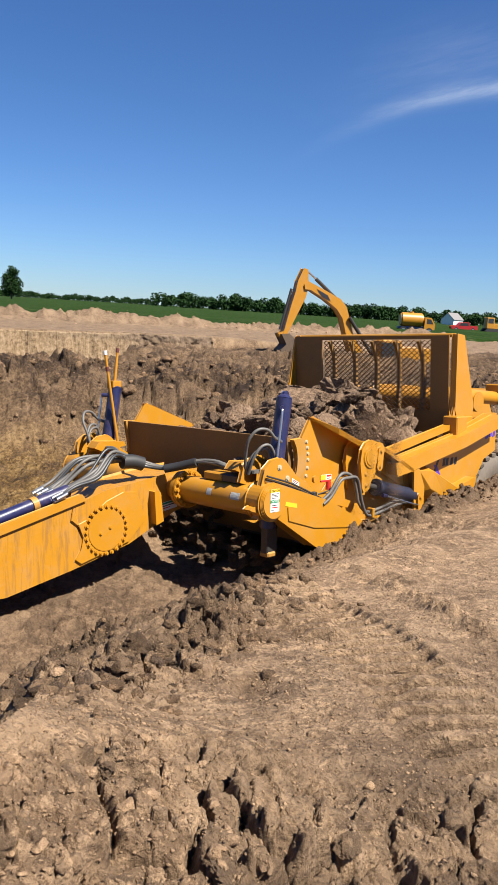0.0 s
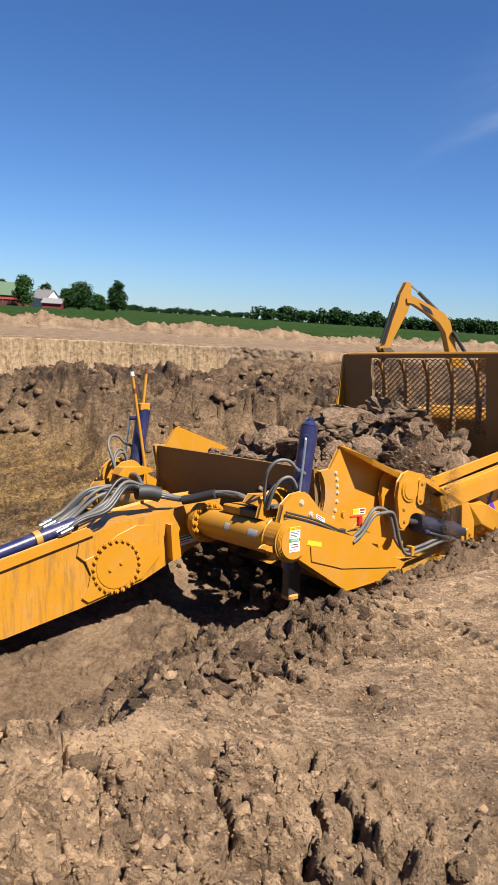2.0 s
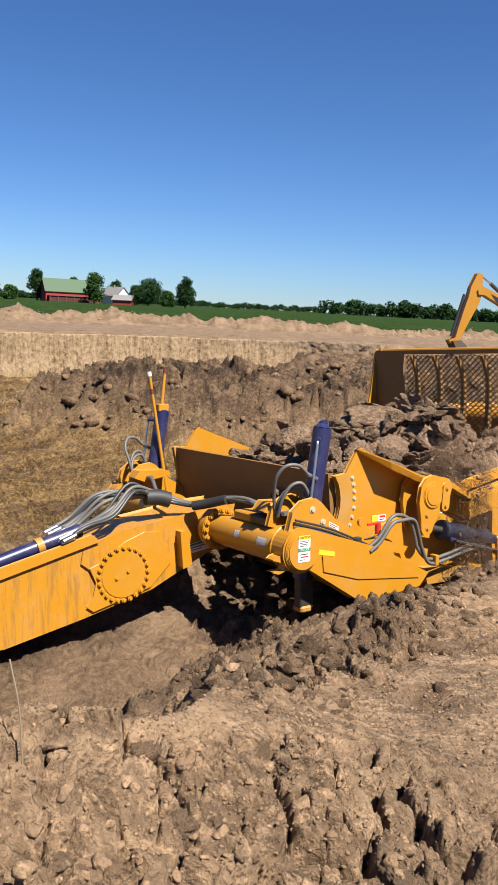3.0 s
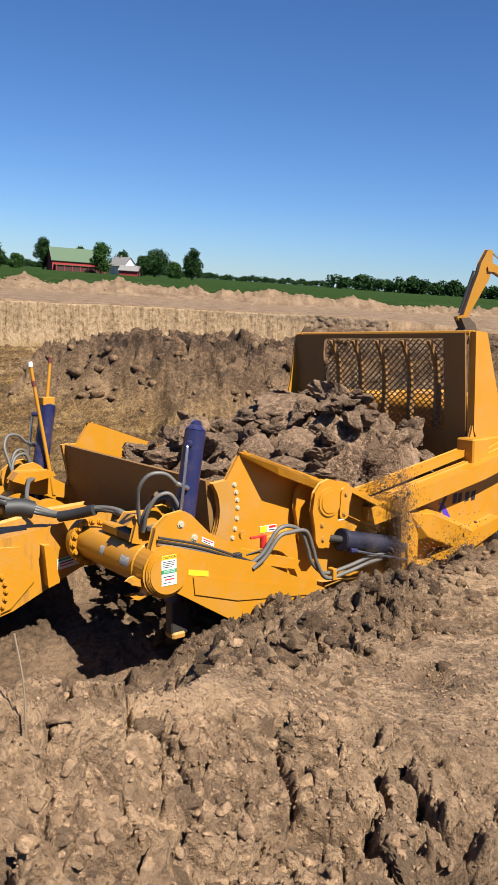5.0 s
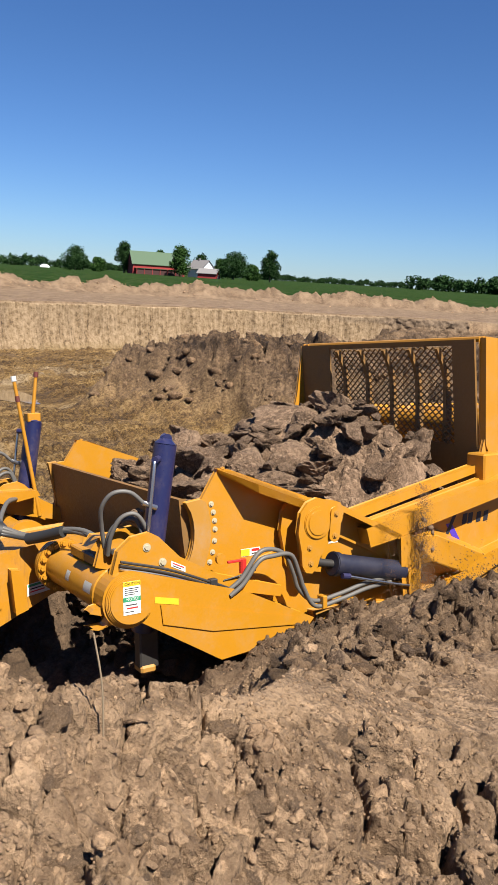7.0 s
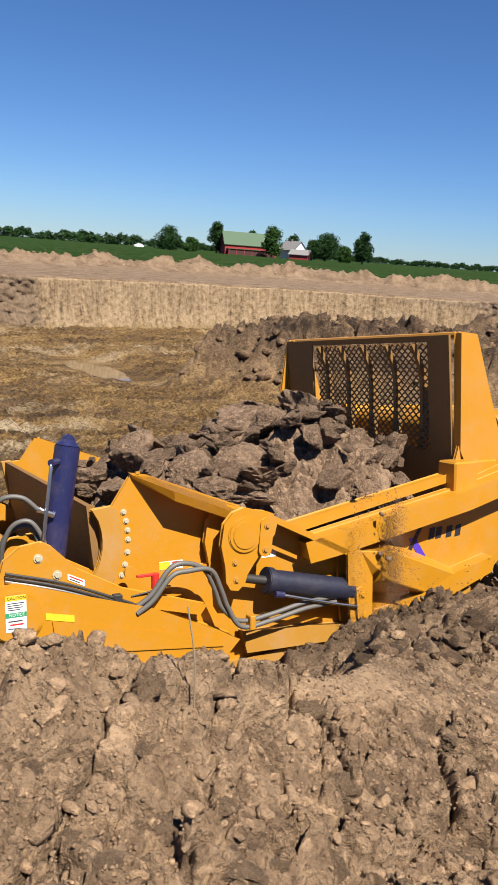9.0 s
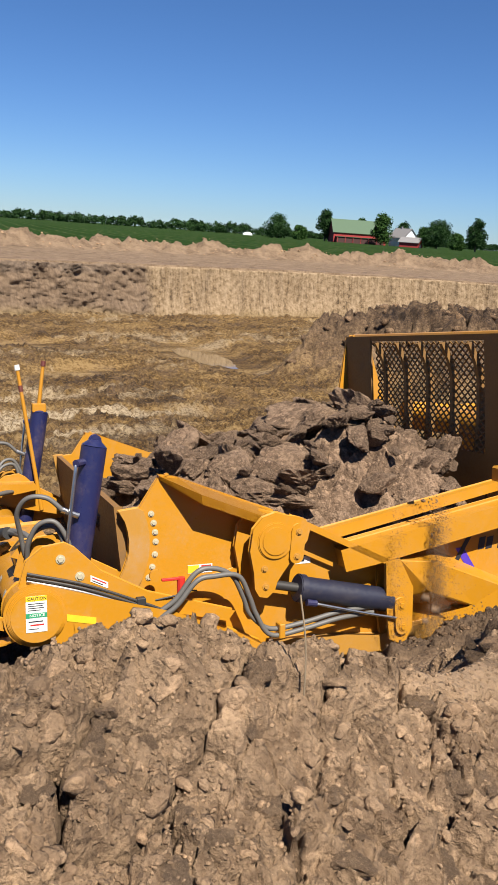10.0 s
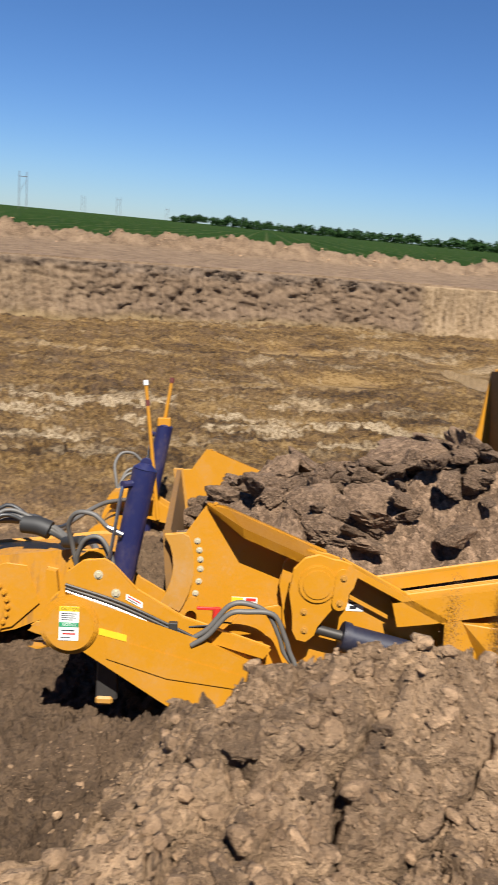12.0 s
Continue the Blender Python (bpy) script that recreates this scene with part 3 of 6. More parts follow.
    zt = terrain(px - nx * 0.6, py - ny * 0.6, False)[0][:, None] + 0.05 * fbm(t * 1.5, t * 0, 86, 4)[:, None]
    zb = -2.55
    Z = zb + (zt - zb) * H
    X[:, -1] -= nx * 1.3
    Y[:, -1] -= ny * 1.3
    Z[:, -1] -= 0.08
    me = sheet_mesh("pit_wall", np.stack([X, Y, Z], -1).reshape(-1, 3), grid_quads(len(t), len(h))[:, ::-1], [m])
    uv = me.uv_layers.new(name="UVMap")
    idx = np.zeros(len(me.loops), np.int32)
    me.loops.foreach_get("vertex_index", idx)
    uv.data.foreach_set("uv", np.stack([T.ravel(), (H * 2.4).ravel()], -1)[idx].astype(np.float32).ravel())
    foot = smooth(0.34, 0.08, H + 0.12 * fbm(T * 0.4, H, 87, 3))
    me.attributes.new("crumbled", "FLOAT", "POINT").data.foreach_set("value", crumb.astype(np.float32).ravel())
    humus = np.clip(smooth(0.80, 0.90, H + 0.10 * fbm(T * 0.8, H, 88, 4)) * smooth(0.99, 0.965, H) * (0.75 * smooth(27.5, 24, T) + 0.45 * smooth(44, 50, T)), 0, 1)
    me.attributes.new("humus", "FLOAT", "POINT").data.foreach_set("value", humus.astype(np.float32).ravel())
    me.attributes.new("foot", "FLOAT", "POINT").data.foreach_set("value", foot.astype(np.float32).ravel())
    return tagged(new("pit_wall", me), "vertical tan clay face of the pit scraped into flutes", "earth wall", kind="structure")


build_pit_wall()


def puddle(px, py, pl, pw, dx, dy):
    m = bpy.data.materials.get("muddy_water")
    if not m:
        m, nt, b = nodes_of("muddy_water")
        n = noise_tex(nt, coords(nt), 3.0, 3)
        nt.links.new(mixc(nt, n, (0.13, 0.088, 0.045), (0.18, 0.125, 0.068)), b.inputs["Base Color"])
        b.inputs["Roughness"].default_value = 0.05
    a = np.arange(48) * math.tau / 48
    rr = 1.05 + 0.5 * fbm(np.cos(a) * 2.2 + px, np.sin(a) * 2.2, 95, 4, 0.6)
    p, q = np.cos(a) * rr * pl, np.sin(a) * rr * pw
    bm = bmesh.new()
    bm.faces.new([bm.verts.new((px + dx * i - dy * j, py + dy * i + dx * j, -2.337)) for i, j in zip(p, q)])
    me = bpy.data.meshes.new("puddle")
    bm.to_mesh(me)
    bm.free()
    me.materials.append(m)
    tagged(new("puddle", me), "shallow muddy puddle on the pit floor", "puddle", kind="structure")


for pool in POOLS:
    puddle(*pool)


# ---- building tools ----
def part(name, bm, material, parent=None, label="", smooth_angle=None):
    """Link a bmesh as one mesh object, under a thing or under a part."""
    me = bpy.data.meshes.new(name)
    bmesh.ops.recalc_face_normals(bm, faces=bm.faces)
    bm.to_mesh(me)
    bm.free()
    for m in (material if isinstance(material, (list, tuple)) else [material]):
        me.materials.append(m)
    if smooth_angle:
        me.shade_smooth()
        me.set_sharp_from_angle(angle=radians(smooth_angle))
    ob = new(name, me)
    ob.parent = parent
    if label:
        ob["label"] = label
    return ob


def empty(name, at=(0, 0, 0)):
    ob = new(name)
    ob.empty_display_size = 0.3
    ob.location = at
    return ob


def prism(poly, x0, x1, bevel=0.0, bm=None):
    """A plate: an outline in (y, z), from x0 to x1."""
    bm = bm or bmesh.new()
    a = [bm.verts.new((x0, y, z)) for y, z in poly]
    b = [bm.verts.new((x1, y, z)) for y, z in poly]
    n = len(poly)
    fs = [bm.faces.new(a), bm.faces.new(b[::-1])]
    fs += [bm.faces.new((a[i], a[(i + 1) % n], b[(i + 1) % n], b[i])) for i in range(n)]
    if bevel:
        bm.normal_update()
        es = list({e for f in fs[:2] for e in f.edges})
        bmesh.ops.bevel(bm, geom=es, offset=bevel, segments=1, affect="EDGES", clamp_overlap=True)
    return bm


def block(x0, x1, y0, y1, z0, z1, bevel=0.008, bm=None):
    sub = bmesh.new()
    bmesh.ops.create_cube(sub, size=1)
    bmesh.ops.scale(sub, vec=(x1 - x0, y1 - y0, z1 - z0), verts=sub.verts)
    bmesh.ops.translate(sub, vec=((x0 + x1) / 2, (y0 + y1) / 2, (z0 + z1) / 2), verts=sub.verts)
    if bevel:
        bmesh.ops.bevel(sub, geom=list(sub.edges), offset=bevel, segments=1, affect="EDGES")
    return join(bm, sub)


def join(bm, sub):
    if bm is None:
        return sub
    me = bpy.data.meshes.new("scrap")
    sub.to_mesh(me)
    sub.free()
    bm.from_mesh(me)
    bpy.data.meshes.remove(me)
    return bm


def rod(p0, p1, r0, r1=None, seg=20, bm=None, bevel=0.0):
    """A round bar from p0 to p1."""
    p0, p1 = Vector(p0), Vector(p1)
    d = p1 - p0
    sub = bmesh.new()
    bmesh.ops.create_cone(sub, cap_ends=True, segments=seg, radius1=r0, radius2=r0 if r1 is None else r1, depth=d.length)
    if bevel:
        es = [e for e in sub.edges if abs(e.verts[0].co.z - e.verts[1].co.z) < 1e-5]
        bmesh.ops.bevel(sub, geom=es, offset=bevel, segments=2, affect="EDGES")
    bmesh.ops.transform(sub, matrix=Matrix.Translation((p0 + p1) / 2) @ d.to_track_quat("Z", "Y").to_matrix().to_4x4(), verts=sub.verts)
    return join(bm, sub)


def spline(points, n):
    """A smooth line through the points."""
    p = [Vector(q) for q in points]
    p = [2 * p[0] - p[1]] + p + [2 * p[-1] - p[-2]]
    out = []
    for i in range(1, len(p) - 2):
        a, b, c, d = p[i - 1:i + 3]
        for j in range(n):
            t = j / n
            out.append(0.5 * (2 * b + (c - a) * t + (2 * a - 5 * b + 4 * c - d) * t * t + (3 * b - a - 3 * c + d) * t ** 3))
    return out + [p[-2]]


def hose(points, r, n=7, seg=8, bm=None):
    """A bent hose or pipe along a smooth line."""
    bm = bm or bmesh.new()
    line = spline(points, n)
    rings, side = [], None
    for i, q in enumerate(line):
        t = (line[min(i + 1, len(line) - 1)] - line[max(i - 1, 0)]).normalized()
        if side is None:
            side = t.cross(Vector((0.3, 0.2, 1))).normalized()
        side = (side - t * side.dot(t)).normalized()
        up = t.cross(side)
        rings.append([bm.verts.new(q + r * (math.cos(k * math.tau / seg) * side + math.sin(k * math.tau / seg) * up)) for k in range(seg)])
    for a, b in zip(rings, rings[1:]):
        for k in range(seg):
            bm.faces.new((a[k], a[(k + 1) % seg], b[(k + 1) % seg], b[k]))
    bm.faces.new(rings[0])
    bm.faces.new(rings[-1][::-1])
    return bm


def arc(cy, cz, r, a0, a1, n):
    return [(cy + r * math.cos(radians(a0 + (a1 - a0) * i / n)), cz + r * math.sin(radians(a0 + (a1 - a0) * i / n))) for i in range(n + 1)]


def rock_mesh(name, r, seed, mat, sub=2, jag=0.42, flat=0.85):
    """A broken clod: facets, ledges and crumbs."""
    rnd = random.Random(seed)
    bm = bmesh.new()
    bmesh.ops.create_icosphere(bm, subdivisions=sub, radius=1)
    cuts = [(Vector((rnd.gauss(0, 1), rnd.gauss(0, 1), rnd.gauss(0, 1))).normalized(), rnd.uniform(0.30, 0.66)) for _ in range(18)]
    off = Vector((rnd.uniform(0, 90), rnd.uniform(0, 90), 0))
    for v in bm.verts:
        d = v.co.normalized()
        k = 1.0
        for n, h in cuts:
            q = d.dot(n)
            if q > h:
                k = min(k, h / q)
        k *= 1 + jag * 0.55 * noise.noise(d * 1.7 + off) + jag * 0.34 * (0.5 - abs(noise.noise(d * 3.6 + off)) * 2) + jag * 0.26 * noise.noise(d * 9 + off) + jag * 0.16 * noise.noise(d * 19 + off)
        v.co = Vector((d.x, d.y, d.z * flat)) * (k * r)
    me = bpy.data.meshes.new(name)
    bm.to_mesh(me)
    bm.free()
    me.materials.append(mat)
    return me


def scatter_mesh(name, items, mat, sub=1, kinds=10, seed=3):
    """Many clods in one mesh: items are rows of x, y, z, size."""
    rnd = random.Random(seed)
    protos = []
    for k in range(kinds):
        me = rock_mesh("scrap", 1.0, seed * 100 + k, mat, sub)
        co = np.zeros(len(me.vertices) * 3, np.float32)
        me.vertices.foreach_get("co", co)
        fc = np.zeros(len(me.loops), np.int32)
        me.loops.foreach_get("vertex_index", fc)
        protos.append((co.reshape(-1, 3), fc.reshape(-1, 3)))
        bpy.data.meshes.remove(me)
    vs, fs, base = [], [], 0
    for x, y, z, size in items:
        co, fc = protos[rnd.randrange(kinds)]
        rot = np.array(Euler((rnd.uniform(0, 6.3), rnd.uniform(0, 6.3), rnd.uniform(0, 6.3))).to_matrix())
        vs.append(co @ rot.T * size * np.array([rnd.uniform(0.75, 1.3), rnd.uniform(0.75, 1.3), rnd.uniform(0.6, 1.0)]) + (x, y, z))
        fs.append(fc + base)
        base += len(co)
    me = bpy.data.meshes.new(name)
    v, f = np.concatenate(vs), np.concatenate(fs)
    me.vertices.add(len(v))
    me.vertices.foreach_set("co", v.astype(np.float32).ravel())
    me.loops.add(f.size)
    me.loops.foreach_set("vertex_index", f.astype(np.int32).ravel())
    me.polygons.add(len(f))
    me.polygons.foreach_set("loop_start", np.arange(0, f.size, 3, dtype=np.int32))
    me.update(calc_edges=True)
    me.materials.append(mat)
    return me


# ---- the scraper ----
# Its own space: x to its right (0 is the left axle end), y ahead, z up.
MID = 2.36
GROUND = -1.2


def both(fn, scraper):
    """Build a side assembly on the left and, mirrored, on the right."""
    for mirrored in (False, True):
        fn(scraper, (lambda x: 2 * MID - x) if mirrored else (lambda x: x), mirrored)


def bolts(parent, places, axis, r=0.028, h=0.03, mat=None):
    """Hexagon bolt heads, each its own piece on one shared mesh."""
    me = bpy.data.meshes.new("bolt")
    bm = rod((0, 0, 0), (h, 0, 0), r, r * 0.82, 6)
    rod((0, 0, 0), (h * 0.35, 0, 0), r * 1.35, r * 1.35, 12, bm)
    bm.to_mesh(me)
    bm.free()
    me.materials.append(mat or YELLOW)
    turn = Vector((1, 0, 0)).rotation_difference(Vector(axis)).to_matrix().to_4x4()
    for p in places:
        ob = new("bolt", me)
        ob.parent = parent
        ob.matrix_basis = Matrix.Translation(p) @ turn


def side_assembly(S, X, mirrored):
    near = not mirrored
    out = 1 if mirrored else -1
    # draft arm with its round axle end
    arm = arc(-0.085, -0.18, 0.255, 95, -118, 18) + [(-1.05, -0.93), (-2.02, -0.86), (-2.16, -0.72), (-1.30, -0.30)]
    p = part("draft_arm", prism(arm, X(0.02), X(0.27), 0.012), YELLOW, S)
    ring = rod((X(0.03), -0.085, -0.18), (X(-0.035), -0.085, -0.18), 0.225, None, 40, None, 0.012)
    cap = part("axle_cap", ring, YELLOW, p)
    part("axle_lip", rod((X(0.025), -0.085, -0.18), (X(-0.012), -0.085, -0.18), 0.245, None, 40, None, 0.01), YELLOW, p)
    part("arm_rib", prism([(-0.40, -0.28), (-1.9, -0.66), (-1.98, -0.74), (-0.95, -0.62), (-0.42, -0.46)], X(0.03), X(0.005), 0.01), YELLOW, p)
    eye = [(0.14, -0.30)] + arc(0.20, -0.32, 0.10, 40, 300, 10) + [(0.05, -0.40)]
    part("lug", prism(eye, X(0.06), X(0.20), 0.008), YELLOW, p)
    # bracket that carries the lift cylinder
    brk = [(0.04, 0.04), (-0.02, 0.25), (-0.16, 0.36), (-0.34, 0.385), (-0.42, 0.34), (-0.64, 0.12), (-1.06, -0.11), (-1.86, -0.36), (-1.80, -0.44), (-1.05, -0.24), (-0.10, 0.06)]
    b = part("cylinder_bracket", prism(brk, X(0.10), X(0.18), 0.008), YELLOW, S)
    part("cylinder_bracket", prism([(y, z) for y, z in brk[:7]] + [(-1.0, -0.2), (-0.1, 0.0)], X(0.50), X(0.56), 0.008), YELLOW, S)
    if near:
        bolts(b, [(0.10, -0.30, 0.26), (0.10, -0.46, 0.10)], (-1, 0, 0), 0.03, 0.02, BOLT)
    # lift cylinder
    lc = part("lift_cylinder", rod((X(0.36), -0.36, -0.62), (X(0.36), -0.645, 1.19), 0.112, None, 28, None, 0.012), NAVY, S, "dark blue hydraulic lift cylinder", 40)
    top = rod((X(0.36), -0.643, 1.185), (X(0.36), -0.652, 1.235), 0.108, 0.05, 20)
    part("cylinder_head", prism([(y - 0.65, z + 1.23) for y, z in [(-0.06, -0.08), (0.06, -0.08)] + arc(0, 0.0, 0.045, 0, 180, 8)], X(0.33), X(0.39), 0.008, top), NAVY, lc, "", 40)
    part("pipe", hose([(X(0.24), -0.47, 1.05), (X(0.22), -0.45, 0.95), (X(0.22), -0.38, 0.4), (X(0.24), -0.33, 0.05)], 0.016), STEEL, lc)
    part("port", rod((X(0.36), -0.60, 1.05), (X(0.22), -0.46, 1.05), 0.035, None, 10), NAVY, lc)
    # cheek of the bowl with its folded lip
    cheek = [(-0.86, 0.58), (-1.05, 0.60), (-1.24, 0.89), (-1.36, 0.87), (-2.35, 0.50), (-2.42, 0.0), (-2.30, -0.75), (-1.20, -0.62), (-0.95, -0.30)] + arc(-0.35, 0.28, 0.60, 213, 160, 6)
    ch = part("cheek_plate", prism(cheek, X(0.38), X(0.43), 0.006), YELLOW, S)
    strip = [(-1.02, 0.60), (-0.86, 0.58)] + arc(-0.35, 0.28, 0.60, 160, 213, 6) + [(-1.02, -0.12)] + arc(-0.35, 0.28, 0.78, 205, 158, 6)
    st = part("wear_strip", prism(strip, X(0.35), X(0.38), 0.005), YELLOW_WORN, ch)
    bolts(ch, [(X(0.38), -0.35 + 0.845 * math.cos(radians(a)), 0.28 + 0.845 * math.sin(radians(a))) for a in (162, 168, 174, 180, 188, 196, 203)], (out, 0, 0), 0.022, 0.018, BOLT)
    bm = bmesh.new()
    lip = [[(0.43, -1.22, 0.90), (0.43, -1.40, 0.87), (0.43, -2.36, 0.50)], [(0.36, -1.22, 0.89), (0.11, -1.55, 0.74), (0.13, -2.36, 0.42)], [(0.36, -1.235, 0.85), (0.11, -1.56, 0.65), (0.13, -2.36, 0.34)]]
    rows = [[bm.verts.new((X(a), y, z)) for a, y, z in r] for r in lip]
    for r0, r1 in zip(rows, rows[1:]):
        for i in range(2):
            bm.faces.new((r0[i], r0[i + 1], r1[i + 1], r1[i]))
    bmesh.ops.solidify(bm, geom=bm.faces[:], thickness=0.018)
    part("folded_lip", bm, YELLOW, ch)
    bolts(ch, [(X(0.40), y, z) for y, z in ((-1.30, 0.885), (-1.50, 0.80), (-1.70, 0.72), (-2.0, 0.60))], (0, 0.25, 1), 0.022, 0.02)
    # apron pivot
    pv = [(-2.0, 0.20), (-2.03, 0.40), (-2.12, 0.50), (-2.24, 0.535), (-2.36, 0.50), (-2.44, 0.49), (-2.53, 0.46), (-2.575, 0.37), (-2.55, 0.27), (-2.50, 0.20), (-2.40, 0.10), (-2.32, 0.0), (-2.25, -0.10), (-2.225, -0.18), (-2.16, -0.235), (-2.09, -0.22), (-2.05, -0.15), (-2.04, 0.0)]
    pp = part("pivot_plate", prism(pv, X(0.03), X(0.09), 0.012), YELLOW, S)
    part("pivot_plate", prism([(y * 1.0 + 0.07, z) for y, z in pv], X(0.26), X(0.32), 0.008), YELLOW, S)
    part("pivot_boss", rod((X(0.04), -2.235, 0.285), (X(0.012), -2.235, 0.285), 0.175, None, 36, None, 0.01), YELLOW, pp)
    part("pivot_cover", rod((X(0.02), -2.235, 0.285), (X(0.002), -2.235, 0.285), 0.135, None, 36, None, 0.006), YELLOW, pp)
    part("link", prism(arc(-2.46, 0.37, 0.062, 0, 180, 8) + arc(-2.44, 0.13, 0.062, 180, 360, 8), X(0.035), X(0.0), 0.008), YELLOW, pp)
    bolts(pp, [(X(0.0), -2.46, 0.36), (X(0.0), -2.44, 0.13), (X(0.03), -2.13, 0.03), (X(0.03), -2.145, -0.14)], (out, 0, 0), 0.024, 0.02, YELLOW_WORN)
    # apron cylinder
    ac = part("apron_cylinder", rod((X(0.13), -2.52, -0.215), (X(0.13), -3.52, -0.44), 0.118, None, 26, None, 0.012), NAVY_DUSTY, S, "dusty dark blue hydraulic cylinder", 40)
    part("piston_rod", rod((X(0.13), -2.14, -0.13), (X(0.13), -2.54, -0.22), 0.045, None, 16), DARK_STEEL, ac, "dark piston rod", 40)
    part("cylinder_collar", rod((X(0.13), -2.50, -0.21), (X(0.13), -2.58, -0.228), 0.135, None, 26, None, 0.01), NAVY_DUSTY, ac, "", 40)
    part("pipe", hose([(X(0.02), -2.62, -0.34), (X(0.0), -2.7, -0.36), (X(0.0), -3.2, -0.50), (X(0.0), -3.52, -0.58)], 0.014), STEEL, ac)
    part("port", rod((X(0.02), -2.56, -0.33), (X(0.02), -2.66, -0.35), 0.032, None, 10), NAVY, ac)
    cl = [(-3.42, -0.02), (-3.56, 0.0), (-3.72, -0.30), (-3.72, -0.72), (-3.62, -0.86), (-3.48, -0.80), (-3.44, -0.5)]
    cp = part("clevis", prism(cl, X(0.03), X(0.07), 0.008), YELLOW, S)
    part("clevis", prism(cl, X(0.22), X(0.26), 0.008), YELLOW, S)
    part("clevis_link", prism(arc(-3.58, -0.46, 0.07, 0, 180, 8) + arc(-3.6, -0.68, 0.07, 180, 360, 8), X(0.035), X(-0.005), 0.008), YELLOW, cp)
    bolts(cp, [(X(-0.005), -3.58, -0.46), (X(-0.005), -3.6, -0.68)], (out, 0, 0), 0.032, 0.02)
    # slanting brace over the cylinder
    br = [(-2.52, 0.42), (-3.42, -0.02), (-3.46, -0.24), (-3.30, -0.24), (-2.50, 0.14)]
    bc = part("brace", prism(br, X(0.25), X(0.30), 0.006), YELLOW, S)
    part("brace_flange", prism([(-2.50, 0.46), (-3.44, 0.0), (-3.44, -0.045), (-2.50, 0.41)], X(0.05), X(0.31), 0.008), YELLOW, bc)
    # bowl side
    bowl = [(-1.18, -0.55), (-1.40, -0.98), (-2.20, -1.16), (-3.10, -1.12), (-3.80, -0.95), (-5.35, -0.72), (-5.88, -0.30), (-6.1, -0.02), (-6.5, 0.12), (-6.5, 0.82), (-6.1, 0.82), (-5.0, 0.50), (-3.0, 0.14), (-2.3, 0.05), (-1.6, -0.10)]
    bs = part("bowl_side", prism(bowl, X(0.30), X(0.36), 0.006), YELLOW, S)
    wear = [(-1.20, -0.86), (-1.40, -1.02), (-2.20, -1.20), (-3.10, -1.16), (-3.80, -0.99), (-5.30, -0.77), (-5.24, -0.66), (-3.75, -0.86), (-3.06, -0.98), (-2.22, -1.02), (-1.5, -0.86)]
    we = part("wear_plate", prism(wear, X(0.24), X(0.31), 0.006), YELLOW_WORN, bs, "scuffed wear plate")
    bolts(we, [(X(0.24), -3.9 - 0.2 * i, -0.90 + 0.029 * i) for i in range(7)], (out, 0, 0), 0.024, 0.02)
    part("side_beam", prism([(-2.95, 0.12), (-5.0, 0.48), (-6.3, 0.80), (-6.3, 0.62), (-5.05, 0.30), (-3.3, -0.02), (-3.0, -0.06)], X(0.05), X(0.31), 0.02), YELLOW, bs)
    part("top_rail", prism([(-2.60, 0.20), (-5.05, 0.655), (-5.05, 0.58), (-2.62, 0.11)], X(0.36), X(0.50), 0.012), YELLOW, bs)
    part("rail_stop", block(X(0.22) if near else X(0.52), X(0.52) if near else X(0.22), -5.32, -4.98, 0.40, 0.80, 0.02), YELLOW, bs)
    gb = bmesh.new()
    gv = [gb.verts.new((X(a), y, z)) for a, y, z in ((0.31, -3.45, 0.0), (0.31, -4.05, 0.02), (0.31, -5.06, -0.42), (0.31, -4.55, -0.68), (0.31, -3.55, -0.50), (0.05, -3.58, -0.02), (0.02, -3.98, -0.06), (0.12, -4.98, -0.46), (0.10, -4.52, -0.60), (0.02, -3.92, -0.36))]
    for f in ((0, 1, 6, 5), (1, 2, 7, 6), (2, 3, 8, 7), (3, 4, 9, 8), (4, 0, 5, 9), (5, 6, 9), (6, 7, 8, 9), (0, 4, 3, 2, 1)):
        gb.faces.new([gv[i] for i in f])
    bmesh.ops.bevel(gb, geom=list(gb.edges), offset=0.008, segments=1, affect="EDGES")
    part("gusset", gb, YELLOW, bs)
    part("skid", prism([(-4.95, -0.42), (-5.5, -0.30), (-5.45, -0.46), (-4.6, -0.74), (-4.2, -0.70)], X(0.10), X(0.31), 0.015), YELLOW, bs)
    part("lower_beam", prism([(-2.3, -0.72), (-3.45, -0.82), (-5.2, -0.60), (-5.2, -0.70), (-3.5, -0.96), (-2.35, -0.92)], X(0.18), X(0.31), 0.015), YELLOW_WORN, bs)
    # post of the spill guard
    post = [(-5.22, 2.25), (-5.44, 2.23), (-5.86, 0.95), (-5.80, 0.70), (-5.40, 0.62), (-5.25, 0.90)]
    gp = part("guard_post", prism(post, X(0.43), X(0.55), 0.012), YELLOW, S)
    part("post_foot", block(min(X(0.36), X(0.60)), max(X(0.36), X(0.60)), -5.75, -5.35, 0.55, 0.78, 0.015), YELLOW, gp)
    wing = [(-5.22, 0.95), (-5.12, 0.60), (-5.30, 0.55)] if near else [(-5.15, 2.22), (-5.04, 1.45), (-4.88, 0.80), (-4.88, 0.45), (-5.28, 0.45), (-5.26, 2.22)]
    part("side_gusset", prism(wing, X(0.44), X(0.48), 0.004), YELLOW, gp)
    # rear wheel
    wheel(S, X(0.95), -7.25, -0.98, 0.93)


WHEELS = []


